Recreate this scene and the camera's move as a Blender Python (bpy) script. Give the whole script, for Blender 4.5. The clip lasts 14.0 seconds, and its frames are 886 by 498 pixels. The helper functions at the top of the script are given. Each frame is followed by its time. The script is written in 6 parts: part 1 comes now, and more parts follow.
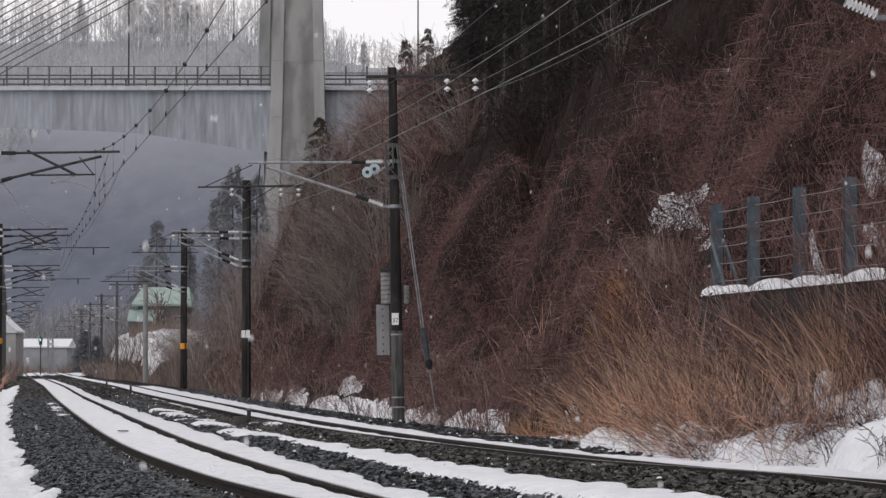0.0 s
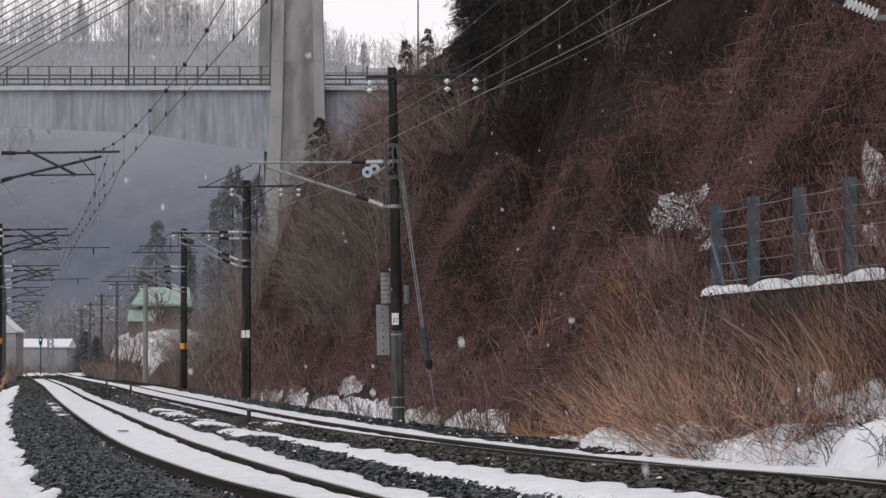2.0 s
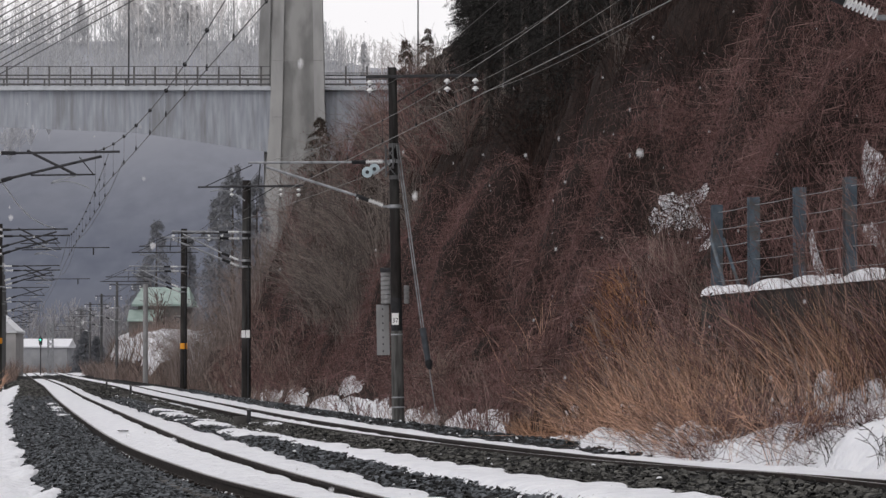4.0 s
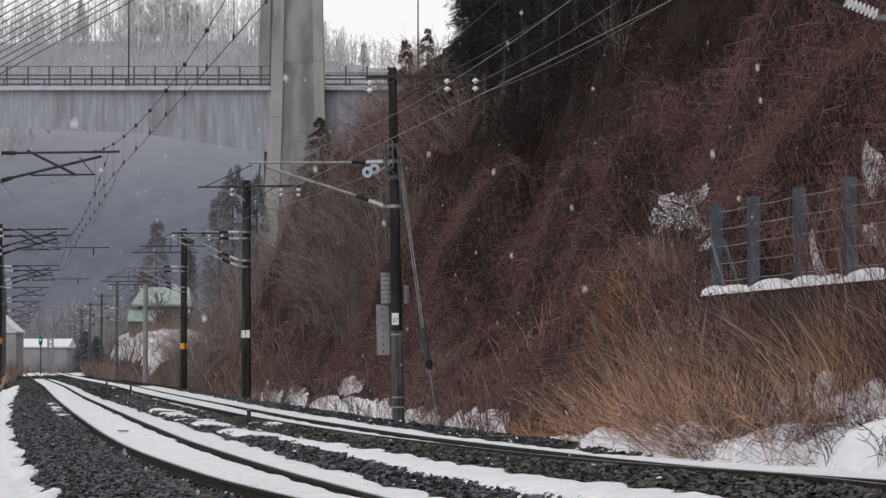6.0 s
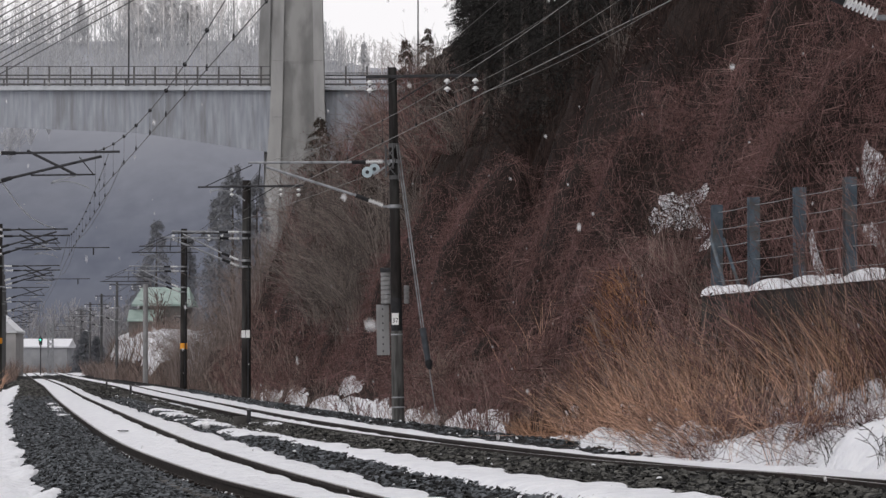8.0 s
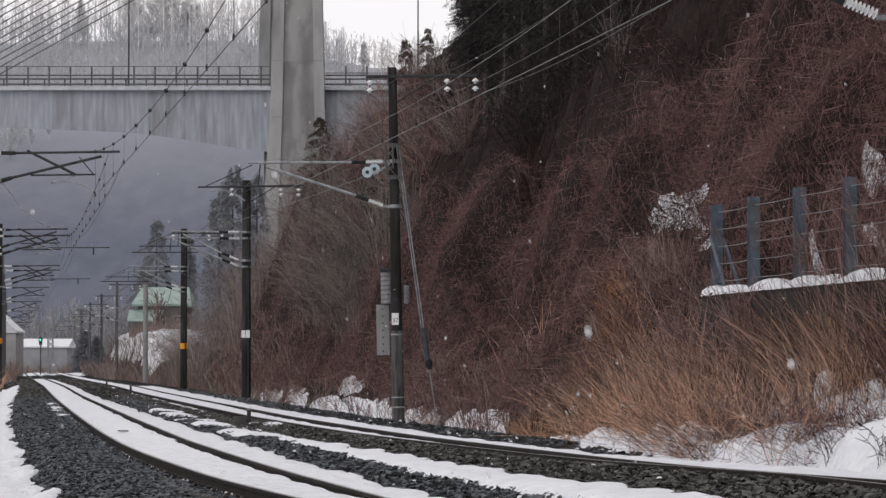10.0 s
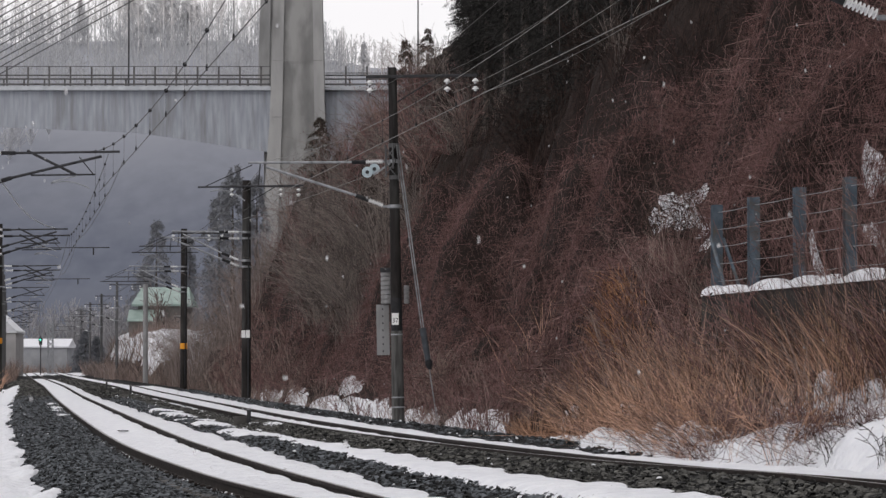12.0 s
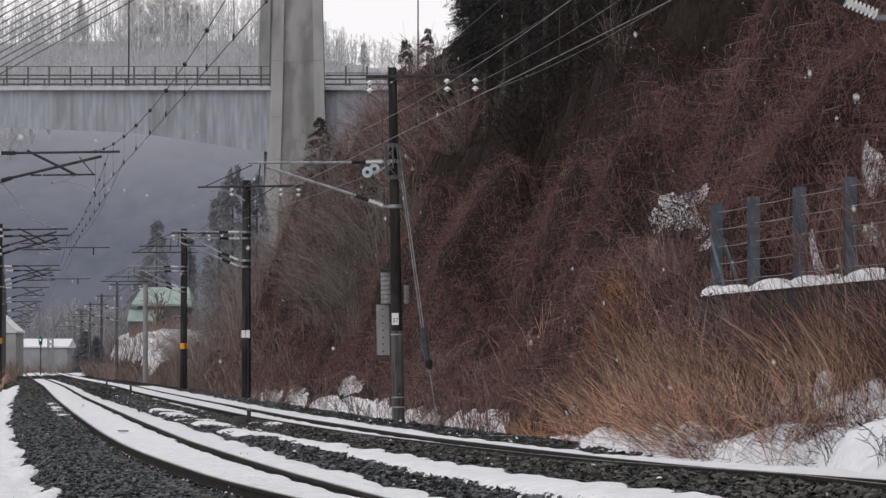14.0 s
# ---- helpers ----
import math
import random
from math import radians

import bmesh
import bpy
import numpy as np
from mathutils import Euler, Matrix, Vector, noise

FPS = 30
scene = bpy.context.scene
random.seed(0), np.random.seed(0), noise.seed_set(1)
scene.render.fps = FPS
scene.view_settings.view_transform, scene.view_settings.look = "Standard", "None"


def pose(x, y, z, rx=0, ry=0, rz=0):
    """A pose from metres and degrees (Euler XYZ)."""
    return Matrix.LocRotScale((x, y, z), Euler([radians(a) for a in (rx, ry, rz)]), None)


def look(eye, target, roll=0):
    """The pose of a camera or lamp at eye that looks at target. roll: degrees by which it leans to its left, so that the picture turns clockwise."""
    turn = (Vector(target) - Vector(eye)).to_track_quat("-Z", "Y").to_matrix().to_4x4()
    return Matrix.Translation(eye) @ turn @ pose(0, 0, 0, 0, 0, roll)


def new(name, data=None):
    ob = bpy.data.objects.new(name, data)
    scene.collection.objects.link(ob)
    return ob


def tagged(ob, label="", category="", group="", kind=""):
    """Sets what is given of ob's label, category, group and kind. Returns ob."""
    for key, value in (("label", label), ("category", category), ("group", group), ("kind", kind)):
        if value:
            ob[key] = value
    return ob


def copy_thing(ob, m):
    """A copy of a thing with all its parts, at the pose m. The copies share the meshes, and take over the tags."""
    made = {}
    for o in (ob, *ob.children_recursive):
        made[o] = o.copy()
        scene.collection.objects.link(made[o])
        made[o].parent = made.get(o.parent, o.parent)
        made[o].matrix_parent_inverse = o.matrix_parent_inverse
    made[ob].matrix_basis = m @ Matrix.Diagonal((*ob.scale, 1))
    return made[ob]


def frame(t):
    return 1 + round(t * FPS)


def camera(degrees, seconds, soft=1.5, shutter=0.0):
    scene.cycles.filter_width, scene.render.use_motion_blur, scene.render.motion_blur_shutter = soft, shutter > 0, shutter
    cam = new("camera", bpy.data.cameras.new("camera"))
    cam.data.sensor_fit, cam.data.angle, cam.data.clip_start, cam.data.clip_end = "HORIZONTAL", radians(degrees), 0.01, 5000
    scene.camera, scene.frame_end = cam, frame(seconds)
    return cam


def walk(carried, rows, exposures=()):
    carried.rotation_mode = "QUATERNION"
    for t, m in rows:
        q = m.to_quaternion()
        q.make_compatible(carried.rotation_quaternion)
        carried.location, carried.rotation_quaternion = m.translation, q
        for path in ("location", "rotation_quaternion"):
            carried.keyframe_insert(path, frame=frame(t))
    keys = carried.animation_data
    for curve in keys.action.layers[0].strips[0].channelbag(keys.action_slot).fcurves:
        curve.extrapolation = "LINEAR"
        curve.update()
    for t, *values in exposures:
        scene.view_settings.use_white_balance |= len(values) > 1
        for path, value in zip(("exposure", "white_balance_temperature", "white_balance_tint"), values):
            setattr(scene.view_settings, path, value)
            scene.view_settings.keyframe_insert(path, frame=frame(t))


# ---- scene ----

# A camera on a tripod beside a double-track railway, long lens, light snowfall.
cam = camera(17.147, 14.0, soft=1.45, shutter=0.5)
EYE = pose(0, 0, 1.335, 92.302, 0, 0)
walk(cam, [(0.0, EYE), (14.0, EYE)])
scene.view_settings.exposure = 0.03

# ---- light: overcast winter day ----
world = bpy.data.worlds.new("overcast_sky")
world.use_nodes = True
scene.world = world
wn, wl = world.node_tree.nodes, world.node_tree.links
sky = wn.new("ShaderNodeTexSky")
sky.sky_type = "NISHITA"
sky.sun_disc = False
sky.sun_elevation = radians(38)
sky.sun_rotation = radians(200)
sky.air_density, sky.dust_density = 1.0, 4.0
tone = wn.new("ShaderNodeMix")
tone.data_type = "RGBA"
tone.inputs["Factor"].default_value = 0.93
tone.inputs["B"].default_value = (9.95, 9.68, 9.85, 1)
wl.new(sky.outputs["Color"], tone.inputs["A"])
wl.new(tone.outputs["Result"], wn["Background"].inputs["Color"])
wn["Background"].inputs["Strength"].default_value = 0.1
sun = new("sun", bpy.data.lights.new("sun", "SUN"))
sun.data.energy, sun.data.angle, sun.data.color = 0.36, radians(30), (1.0, 0.97, 0.95)
sun.matrix_world = look((-30, -60, 90), (0, 60, 0))


# ---- materials ----
def mat(name, low, high, scale=8.0, rough=0.8, metal=0.0, bump=0.2, bump_scale=40.0, island=0.0,
        detail=5.0, stretch=(1, 1, 1), spec=0.12, stain=None, stain_scale=0.6, bump_dist=0.02, obj_random=0.0, spread=(0.3, 0.7)):
    """Two-scale procedural surface: low/high colours over noise, fine relief, optional stains and per-piece variation."""
    m = bpy.data.materials.new(name)
    m.use_nodes = True
    n, l = m.node_tree.nodes, m.node_tree.links
    b = n["Principled BSDF"]
    b.inputs["Roughness"].default_value = rough
    b.inputs["Metallic"].default_value = metal
    b.inputs["Specular IOR Level"].default_value = spec
    geo = n.new("ShaderNodeNewGeometry")
    mp = n.new("ShaderNodeMapping")
    mp.inputs["Scale"].default_value = stretch
    l.new(geo.outputs["Position"], mp.inputs["Vector"])
    t = n.new("ShaderNodeTexNoise")
    t.inputs["Scale"].default_value = scale
    t.inputs["Detail"].default_value = detail
    l.new(mp.outputs["Vector"], t.inputs["Vector"])
    ramp = n.new("ShaderNodeValToRGB")
    ramp.color_ramp.elements[0].position, ramp.color_ramp.elements[1].position = spread
    ramp.color_ramp.elements[0].color = (*low, 1)
    ramp.color_ramp.elements[1].color = (*high, 1)
    fac = t.outputs["Fac"]
    if island or obj_random:
        mixer = n.new("ShaderNodeMix")
        mixer.inputs["Factor"].default_value = island or obj_random
        l.new(fac, mixer.inputs["A"])
        if island:
            l.new(geo.outputs["Random Per Island"], mixer.inputs["B"])
        else:
            oi = n.new("ShaderNodeObjectInfo")
            l.new(oi.outputs["Random"], mixer.inputs["B"])
        fac = mixer.outputs["Result"]
    l.new(fac, ramp.inputs["Fac"])
    colour = ramp.outputs["Color"]
    if stain:
        t2 = n.new("ShaderNodeTexNoise")
        t2.inputs["Scale"].default_value = stain_scale
        t2.inputs["Detail"].default_value = 6.0
        l.new(mp.outputs["Vector"], t2.inputs["Vector"])
        r2 = n.new("ShaderNodeValToRGB")
        r2.color_ramp.elements[0].position, r2.color_ramp.elements[1].position = 0.48, 0.66
        l.new(t2.outputs["Fac"], r2.inputs["Fac"])
        mx = n.new("ShaderNodeMix")
        mx.data_type = "RGBA"
        mx.inputs["B"].default_value = (*stain, 1)
        l.new(r2.outputs["Color"], mx.inputs["Factor"])
        l.new(colour, mx.inputs["A"])
        colour = mx.outputs["Result"]
    l.new(colour, b.inputs["Base Color"])
    if bump:
        t3 = n.new("ShaderNodeTexNoise")
        t3.inputs["Scale"].default_value = bump_scale
        t3.inputs["Detail"].default_value = 4.0
        l.new(geo.outputs["Position"], t3.inputs["Vector"])
        bp = n.new("ShaderNodeBump")
        bp.inputs["Strength"].default_value = bump
        bp.inputs["Distance"].default_value = bump_dist
        l.new(t3.outputs["Fac"], bp.inputs["Height"])
        l.new(bp.outputs["Normal"], b.inputs["Normal"])
    return m


def glow(name, colour, strength):
    m = bpy.data.materials.new(name)
    m.use_nodes = True
    b = m.node_tree.nodes["Principled BSDF"]
    b.inputs["Base Color"].default_value = (*colour, 1)
    b.inputs["Emission Color"].default_value = (*colour, 1)
    b.inputs["Emission Strength"].default_value = strength
    return m


SNOW = mat("snow", (0.69, 0.7, 0.745), (0.81, 0.82, 0.85), 3.0, 0.6, bump=1.0, bump_scale=5.0, bump_dist=0.14, spec=0.2)
# Soil kept near-black: the shade of hollows is put into its colour.
SOIL = mat("leaf_litter_soil", (0.012, 0.0083, 0.0075), (0.036, 0.0245, 0.0215), 3.0, 0.95, bump=0.8, bump_scale=14, bump_dist=0.15,
           stain=(0.026, 0.0185, 0.016), stain_scale=0.4)
STONE = mat("ballast_stone", (0.0028, 0.0031, 0.0035), (0.18, 0.196, 0.215), 24.0, 0.7, spec=0.15, bump=0.3, island=0.75, spread=(0.25, 1.0))
STONE_BROWN = mat("rusty_ballast_stone", (0.003, 0.003, 0.003), (0.15, 0.147, 0.135), 20.0, 0.55, bump=0.3, island=0.75, spread=(0.25, 1.0))
# Bed darkened so its colour supplies the shade between loose stones.
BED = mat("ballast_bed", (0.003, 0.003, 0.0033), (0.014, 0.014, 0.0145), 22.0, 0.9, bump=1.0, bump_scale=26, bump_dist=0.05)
RAIL = mat("rail_steel", (0.011, 0.009, 0.0085), (0.04, 0.033, 0.03), 9.0, 0.8, 0.0, bump=0.2, spec=0.1)
RAILTOP = mat("worn_rail_head", (0.15, 0.145, 0.145), (0.3, 0.29, 0.29), 12.0, 0.45, 0.7, bump=0.05)
SLEEPER = mat("concrete_sleeper", (0.05, 0.047, 0.045), (0.13, 0.125, 0.12), 6.0, 0.85, obj_random=0.4)
POLE = mat("weathered_dark_pole", (0.012, 0.011, 0.011), (0.035, 0.031, 0.03), 2.2, 0.8, bump=0.25, stretch=(3, 3, 0.5),
           stain=(0.06, 0.06, 0.058), stain_scale=0.9)
POLE_WORN = mat("worn_concrete_pole_foot", (0.028, 0.027, 0.027), (0.11, 0.108, 0.105), 3.0, 0.85, bump=0.3, stretch=(4, 4, 0.45),
                stain=(0.15, 0.15, 0.146), stain_scale=1.1)
# Lighter grey that imitates haze on far masts; also used on brackets.
POLE_MID = mat("grey_concrete_pole", (0.085, 0.085, 0.088), (0.13, 0.13, 0.134), 2.0, 0.85, stretch=(3, 3, 0.5))
POLE_GREY = mat("pale_concrete_pole", (0.2, 0.2, 0.2), (0.32, 0.32, 0.33), 2.0, 0.85, stretch=(3, 3, 0.5))
GALV = mat("galvanised_steel", (0.2, 0.21, 0.22), (0.36, 0.37, 0.39), 7.0, 0.5, 0.5, bump=0.05)
DARKSTEEL = mat("dark_painted_steel", (0.03, 0.03, 0.032), (0.06, 0.06, 0.065), 9.0, 0.6, 0.3, bump=0.05)
PULLEY = mat("pale_blue_paint", (0.34, 0.42, 0.46), (0.48, 0.56, 0.6), 6.0, 0.5, bump=0)
PORCELAIN = mat("white_porcelain", (0.62, 0.63, 0.64), (0.8, 0.8, 0.8), 6.0, 0.25, spec=0.6, bump=0)
GUARD = mat("blue_grey_plastic", (0.04, 0.046, 0.054), (0.08, 0.088, 0.1), 5.0, 0.5, bump=0.05)
BLACKRUB = mat("black_sleeve", (0.015, 0.015, 0.017), (0.035, 0.035, 0.037), 8.0, 0.6, bump=0.1)
WIRE = mat("bronze_wire", (0.05, 0.05, 0.05), (0.12, 0.115, 0.11), 5.0, 0.6, 0.4, bump=0)
WIRE_PALE = mat("bright_wire", (0.12, 0.118, 0.115), (0.2, 0.197, 0.19), 5.0, 0.45, 0.5, bump=0)
PLATE = mat("white_enamel", (0.72, 0.72, 0.72), (0.8, 0.8, 0.8), 9.0, 0.4, bump=0)
ORANGE = mat("orange_band", (0.65, 0.25, 0.02), (0.75, 0.33, 0.04), 9.0, 0.5, bump=0)
INK = mat("black_ink", (0.02, 0.02, 0.02), (0.03, 0.03, 0.03), 9.0, 0.5, bump=0)
CONCRETE = mat("bridge_concrete", (0.275, 0.294, 0.334), (0.4, 0.424, 0.468), 1.1, 0.9, bump=0.1, stretch=(2.6, 1, 0.3),
               stain=(0.235, 0.244, 0.262), stain_scale=0.5, detail=10)
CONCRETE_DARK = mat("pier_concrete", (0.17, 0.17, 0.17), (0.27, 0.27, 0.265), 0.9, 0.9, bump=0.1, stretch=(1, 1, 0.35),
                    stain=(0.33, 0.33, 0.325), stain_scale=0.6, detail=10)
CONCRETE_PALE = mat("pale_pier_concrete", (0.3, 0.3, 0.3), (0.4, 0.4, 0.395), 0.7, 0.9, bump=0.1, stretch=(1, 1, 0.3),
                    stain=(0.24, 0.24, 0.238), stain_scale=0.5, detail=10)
KERB = mat("bluish_white_kerb", (0.42, 0.44, 0.47), (0.55, 0.57, 0.6), 1.5, 0.8, bump=0.1)
FENCE = mat("blue_grey_fence_steel", (0.06, 0.08, 0.103), (0.13, 0.16, 0.193), 4.0, 0.55, 0.2, bump=0.1, stain=(0.1, 0.09, 0.08), stain_scale=2.5)
WALLC = mat("old_retaining_wall_concrete", (0.022, 0.021, 0.021), (0.056, 0.053, 0.051), 1.6, 0.9, bump=0.3, stain=(0.05, 0.045, 0.04), stain_scale=0.8)
VINE = mat("dead_vine", (0.09, 0.0515, 0.05), (0.24, 0.141, 0.134), 0.45, 0.85, bump=0, island=0.6)
REDTWIG = mat("dark_red_twig", (0.025, 0.013, 0.012), (0.14, 0.075, 0.068), 0.8, 0.85, bump=0, island=0.7)
VINE_MID = mat("greyish_dead_vine", (0.1, 0.067, 0.061), (0.33, 0.222, 0.203), 0.8, 0.85, bump=0, island=0.6)
VINE_PALE = mat("pale_dead_stem", (0.13, 0.095, 0.085), (0.34, 0.26, 0.23), 1.0, 0.85, bump=0, island=0.6)
# Paler copy of the twig colour for far shrubs, imitating haze.
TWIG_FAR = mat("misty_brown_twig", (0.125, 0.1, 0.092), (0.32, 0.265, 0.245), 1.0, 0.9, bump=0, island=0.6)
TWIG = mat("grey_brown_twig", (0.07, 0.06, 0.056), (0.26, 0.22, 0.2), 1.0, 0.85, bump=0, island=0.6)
DARKTWIG = mat("dark_twig", (0.014, 0.011, 0.0095), (0.058, 0.042, 0.036), 1.0, 0.85, bump=0, island=0.6)
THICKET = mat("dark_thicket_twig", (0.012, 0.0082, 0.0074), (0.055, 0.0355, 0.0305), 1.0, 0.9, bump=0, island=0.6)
GRASS = mat("dry_reed_grass", (0.06, 0.033, 0.023), (0.66, 0.41, 0.295), 1.0, 0.8, bump=0, island=0.85)
RUSTY = mat("rusty_tan_grass", (0.13, 0.07, 0.045), (0.56, 0.335, 0.225), 1.0, 0.8, bump=0, island=0.85)
STRAW = mat("ochre_reed_leaf", (0.2, 0.115, 0.06), (0.56, 0.38, 0.25), 1.0, 0.75, bump=0, island=0.8)
FERN = mat("rusty_fern_frond", (0.13, 0.06, 0.033), (0.52, 0.28, 0.15), 1.0, 0.8, bump=0, island=0.8)
NEEDLE = mat("dark_conifer_needles", (0.011, 0.0106, 0.0105), (0.043, 0.0405, 0.038), 1.5, 0.8, bump=0, island=0.5)
NEEDLE_BROWN = mat("brownish_conifer_needles", (0.03, 0.024, 0.02), (0.1, 0.08, 0.064), 1.5, 0.85, bump=0, island=0.5)
# Steel of cables and railings, greyed to include distance haze.
BRIDGESTEEL = mat("haze_greyed_bridge_steel", (0.09, 0.088, 0.09), (0.15, 0.148, 0.15), 2.0, 0.6, 0.2, bump=0)
# Needles paled and blued so that haze sits in the colour.
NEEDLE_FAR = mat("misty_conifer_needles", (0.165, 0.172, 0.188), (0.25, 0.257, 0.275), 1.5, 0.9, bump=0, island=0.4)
BARK = mat("bark", (0.05, 0.04, 0.035), (0.13, 0.11, 0.1), 5.0, 0.9, bump=0.4)
# Frosted ridge branches, lightened further to carry haze in the colour.
RIME_HAZE = mat("rimed_hazy_branches", (0.52, 0.506, 0.505), (0.71, 0.692, 0.69), 0.4, 0.9, bump=0, island=0.6)
# Brown branches greyed, with the valley haze put into their colour.
HAZE_BROWN = mat("greyish_bare_branches", (0.19, 0.188, 0.2), (0.34, 0.335, 0.345), 0.4, 0.9, bump=0, island=0.6)
# Frosted needles made paler again, standing in for ridge haze.
RIME_HAZE_DARK = mat("rimed_hazy_conifer", (0.54, 0.54, 0.555), (0.68, 0.68, 0.695), 0.3, 0.9, bump=0, island=0.4)
# Bluish and low in contrast: distance haze is part of this colour.
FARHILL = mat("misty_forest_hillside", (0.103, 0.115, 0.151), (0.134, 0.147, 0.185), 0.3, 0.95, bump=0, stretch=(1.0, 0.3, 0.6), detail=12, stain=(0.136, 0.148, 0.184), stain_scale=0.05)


def haze_by_height(m, z0, z1, colour):
    """Haze put into the base colour, thickening with altitude."""
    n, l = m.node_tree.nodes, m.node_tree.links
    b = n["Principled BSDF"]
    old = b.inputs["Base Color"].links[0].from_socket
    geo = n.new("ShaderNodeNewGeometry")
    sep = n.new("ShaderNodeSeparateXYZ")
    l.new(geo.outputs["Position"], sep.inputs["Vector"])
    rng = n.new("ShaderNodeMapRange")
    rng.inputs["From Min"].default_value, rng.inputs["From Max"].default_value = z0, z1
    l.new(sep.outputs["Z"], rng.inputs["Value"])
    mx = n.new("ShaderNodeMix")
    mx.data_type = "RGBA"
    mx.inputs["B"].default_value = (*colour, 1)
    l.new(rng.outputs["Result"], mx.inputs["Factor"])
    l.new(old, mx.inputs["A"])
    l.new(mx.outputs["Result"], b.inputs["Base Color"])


# Branches coloured like the hazed slope behind; haze is in the tone.
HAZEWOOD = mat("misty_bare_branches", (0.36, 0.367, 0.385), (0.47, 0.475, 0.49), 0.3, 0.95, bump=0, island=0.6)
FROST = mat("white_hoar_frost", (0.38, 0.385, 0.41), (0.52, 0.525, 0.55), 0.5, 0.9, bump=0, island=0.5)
haze_by_height(FARHILL, 25.0, 92.0, (0.37, 0.38, 0.41))
ROOFGREEN = mat("pale_green_metal_roof", (0.32, 0.42, 0.385), (0.45, 0.55, 0.51), 1.2, 0.5, bump=0.05)
HOUSEWALL = mat("grey_house_wall", (0.13, 0.12, 0.115), (0.2, 0.19, 0.18), 0.8, 0.85, bump=0.1)
PALEWALL = mat("pale_house_wall", (0.36, 0.35, 0.35), (0.46, 0.45, 0.45), 0.8, 0.85, bump=0.1)
GLASS = mat("dark_window_glass", (0.02, 0.025, 0.03), (0.05, 0.055, 0.06), 0.8, 0.1, spec=0.6, bump=0)
GREENLAMP = glow("green_signal_light", (0.12, 0.9, 0.6), 1.0)
# Shed wall colour paled and blued with haze.
SHEDWALL = mat("haze_blued_shed_boards", (0.24, 0.248, 0.265), (0.33, 0.338, 0.355), 0.8, 0.85, bump=0.1)
NEEDLE_DUSK = mat("dusky_blue_conifer_needles", (0.12, 0.126, 0.14), (0.19, 0.197, 0.215), 1.5, 0.9, bump=0, island=0.4)
FLAKE = mat("snowflake", (0.82, 0.82, 0.84), (0.9, 0.9, 0.9), 3.0, 0.7, bump=0)
FLAKE.node_tree.nodes["Principled BSDF"].inputs["Alpha"].default_value = 0.36


# ---- mesh helpers ----
def mesh_np(name, verts, faces, material, smooth=False):
    """A mesh from vertex and face arrays (faces all of one size)."""
    me = bpy.data.meshes.new(name)
    verts, faces = np.asarray(verts, np.float32), np.asarray(faces, np.int32)
    nf, k = faces.shape
    me.vertices.add(len(verts))
    me.vertices.foreach_set("co", verts.ravel())
    me.loops.add(nf * k)
    me.loops.foreach_set("vertex_index", faces.ravel())
    me.polygons.add(nf)
    me.polygons.foreach_set("loop_start", np.arange(0, nf * k, k, dtype=np.int32))
    me.polygons.foreach_set("use_smooth", np.full(nf, smooth))
    me.materials.append(material)
    me.update()
    me.validate()
    return me


def part(name, me, parent=None, label="", at=None):
    ob = new(name, me)
    if parent is not None:
        ob.parent = parent
    if at is not None:
        ob.matrix_basis = at
    if label:
        ob["label"] = label
    return ob


def bm_mesh(name, bm, material, smooth=False):
    me = bpy.data.meshes.new(name)
    bmesh.ops.recalc_face_normals(bm, faces=bm.faces)
    for f in bm.faces:
        f.smooth = smooth
    bm.to_mesh(me)
    bm.free()
    me.materials.append(material)
    return me


def box(name, size, centre, material, bevel=0.0, turn=None):
    bm = bmesh.new()
    bmesh.ops.create_cube(bm, size=1.0, matrix=Matrix.Diagonal((*size, 1)))
    if bevel:
        bmesh.ops.bevel(bm, geom=bm.edges[:], offset=bevel, segments=2, affect="EDGES", profile=0.6)
    if turn is not None:
        bmesh.ops.transform(bm, matrix=turn, verts=bm.verts)
    bmesh.ops.translate(bm, vec=centre, verts=bm.verts)
    return bm_mesh(name, bm, material)


def add_tube(bm, a, b, r0, r1=None, seg=10):
    a, b = Vector(a), Vector(b)
    d = b - a
    m = Matrix.Translation((a + b) / 2) @ d.to_track_quat("Z", "Y").to_matrix().to_4x4()
    bmesh.ops.create_cone(bm, cap_ends=True, segments=seg, radius1=r0, radius2=r0 if r1 is None else r1, depth=d.length, matrix=m)


def tube(name, a, b, r0, material, r1=None, seg=10):
    bm = bmesh.new()
    add_tube(bm, a, b, r0, r1, seg)
    return bm_mesh(name, bm, material, False)


def lathe_along(name, a, b, profile, material, seg=12):
    """Rings of (fraction along a-b, radius) turned round the axis a-b."""
    bm = bmesh.new()
    a, b = Vector(a), Vector(b)
    q = (b - a).to_track_quat("Z", "Y")
    rings = []
    for t, r in profile:
        c = a.lerp(b, t)
        rings.append([bm.verts.new(c + q @ Vector((r * math.cos(2 * math.pi * i / seg), r * math.sin(2 * math.pi * i / seg), 0))) for i in range(seg)])
    for r0, r1 in zip(rings, rings[1:]):
        for i in range(seg):
            bm.faces.new((r0[i], r0[(i + 1) % seg], r1[(i + 1) % seg], r1[i]))
    bm.faces.new(rings[0][::-1])
    bm.faces.new(rings[-1])
    return bm_mesh(name, bm, material, False)


def rod_path(name, pts, r, material, seg=6):
    """A round rod or wire along the points."""
    P = np.asarray(pts, float)[None]
    return tubes(name, P, np.full((1, P.shape[1]), r), material, seg)


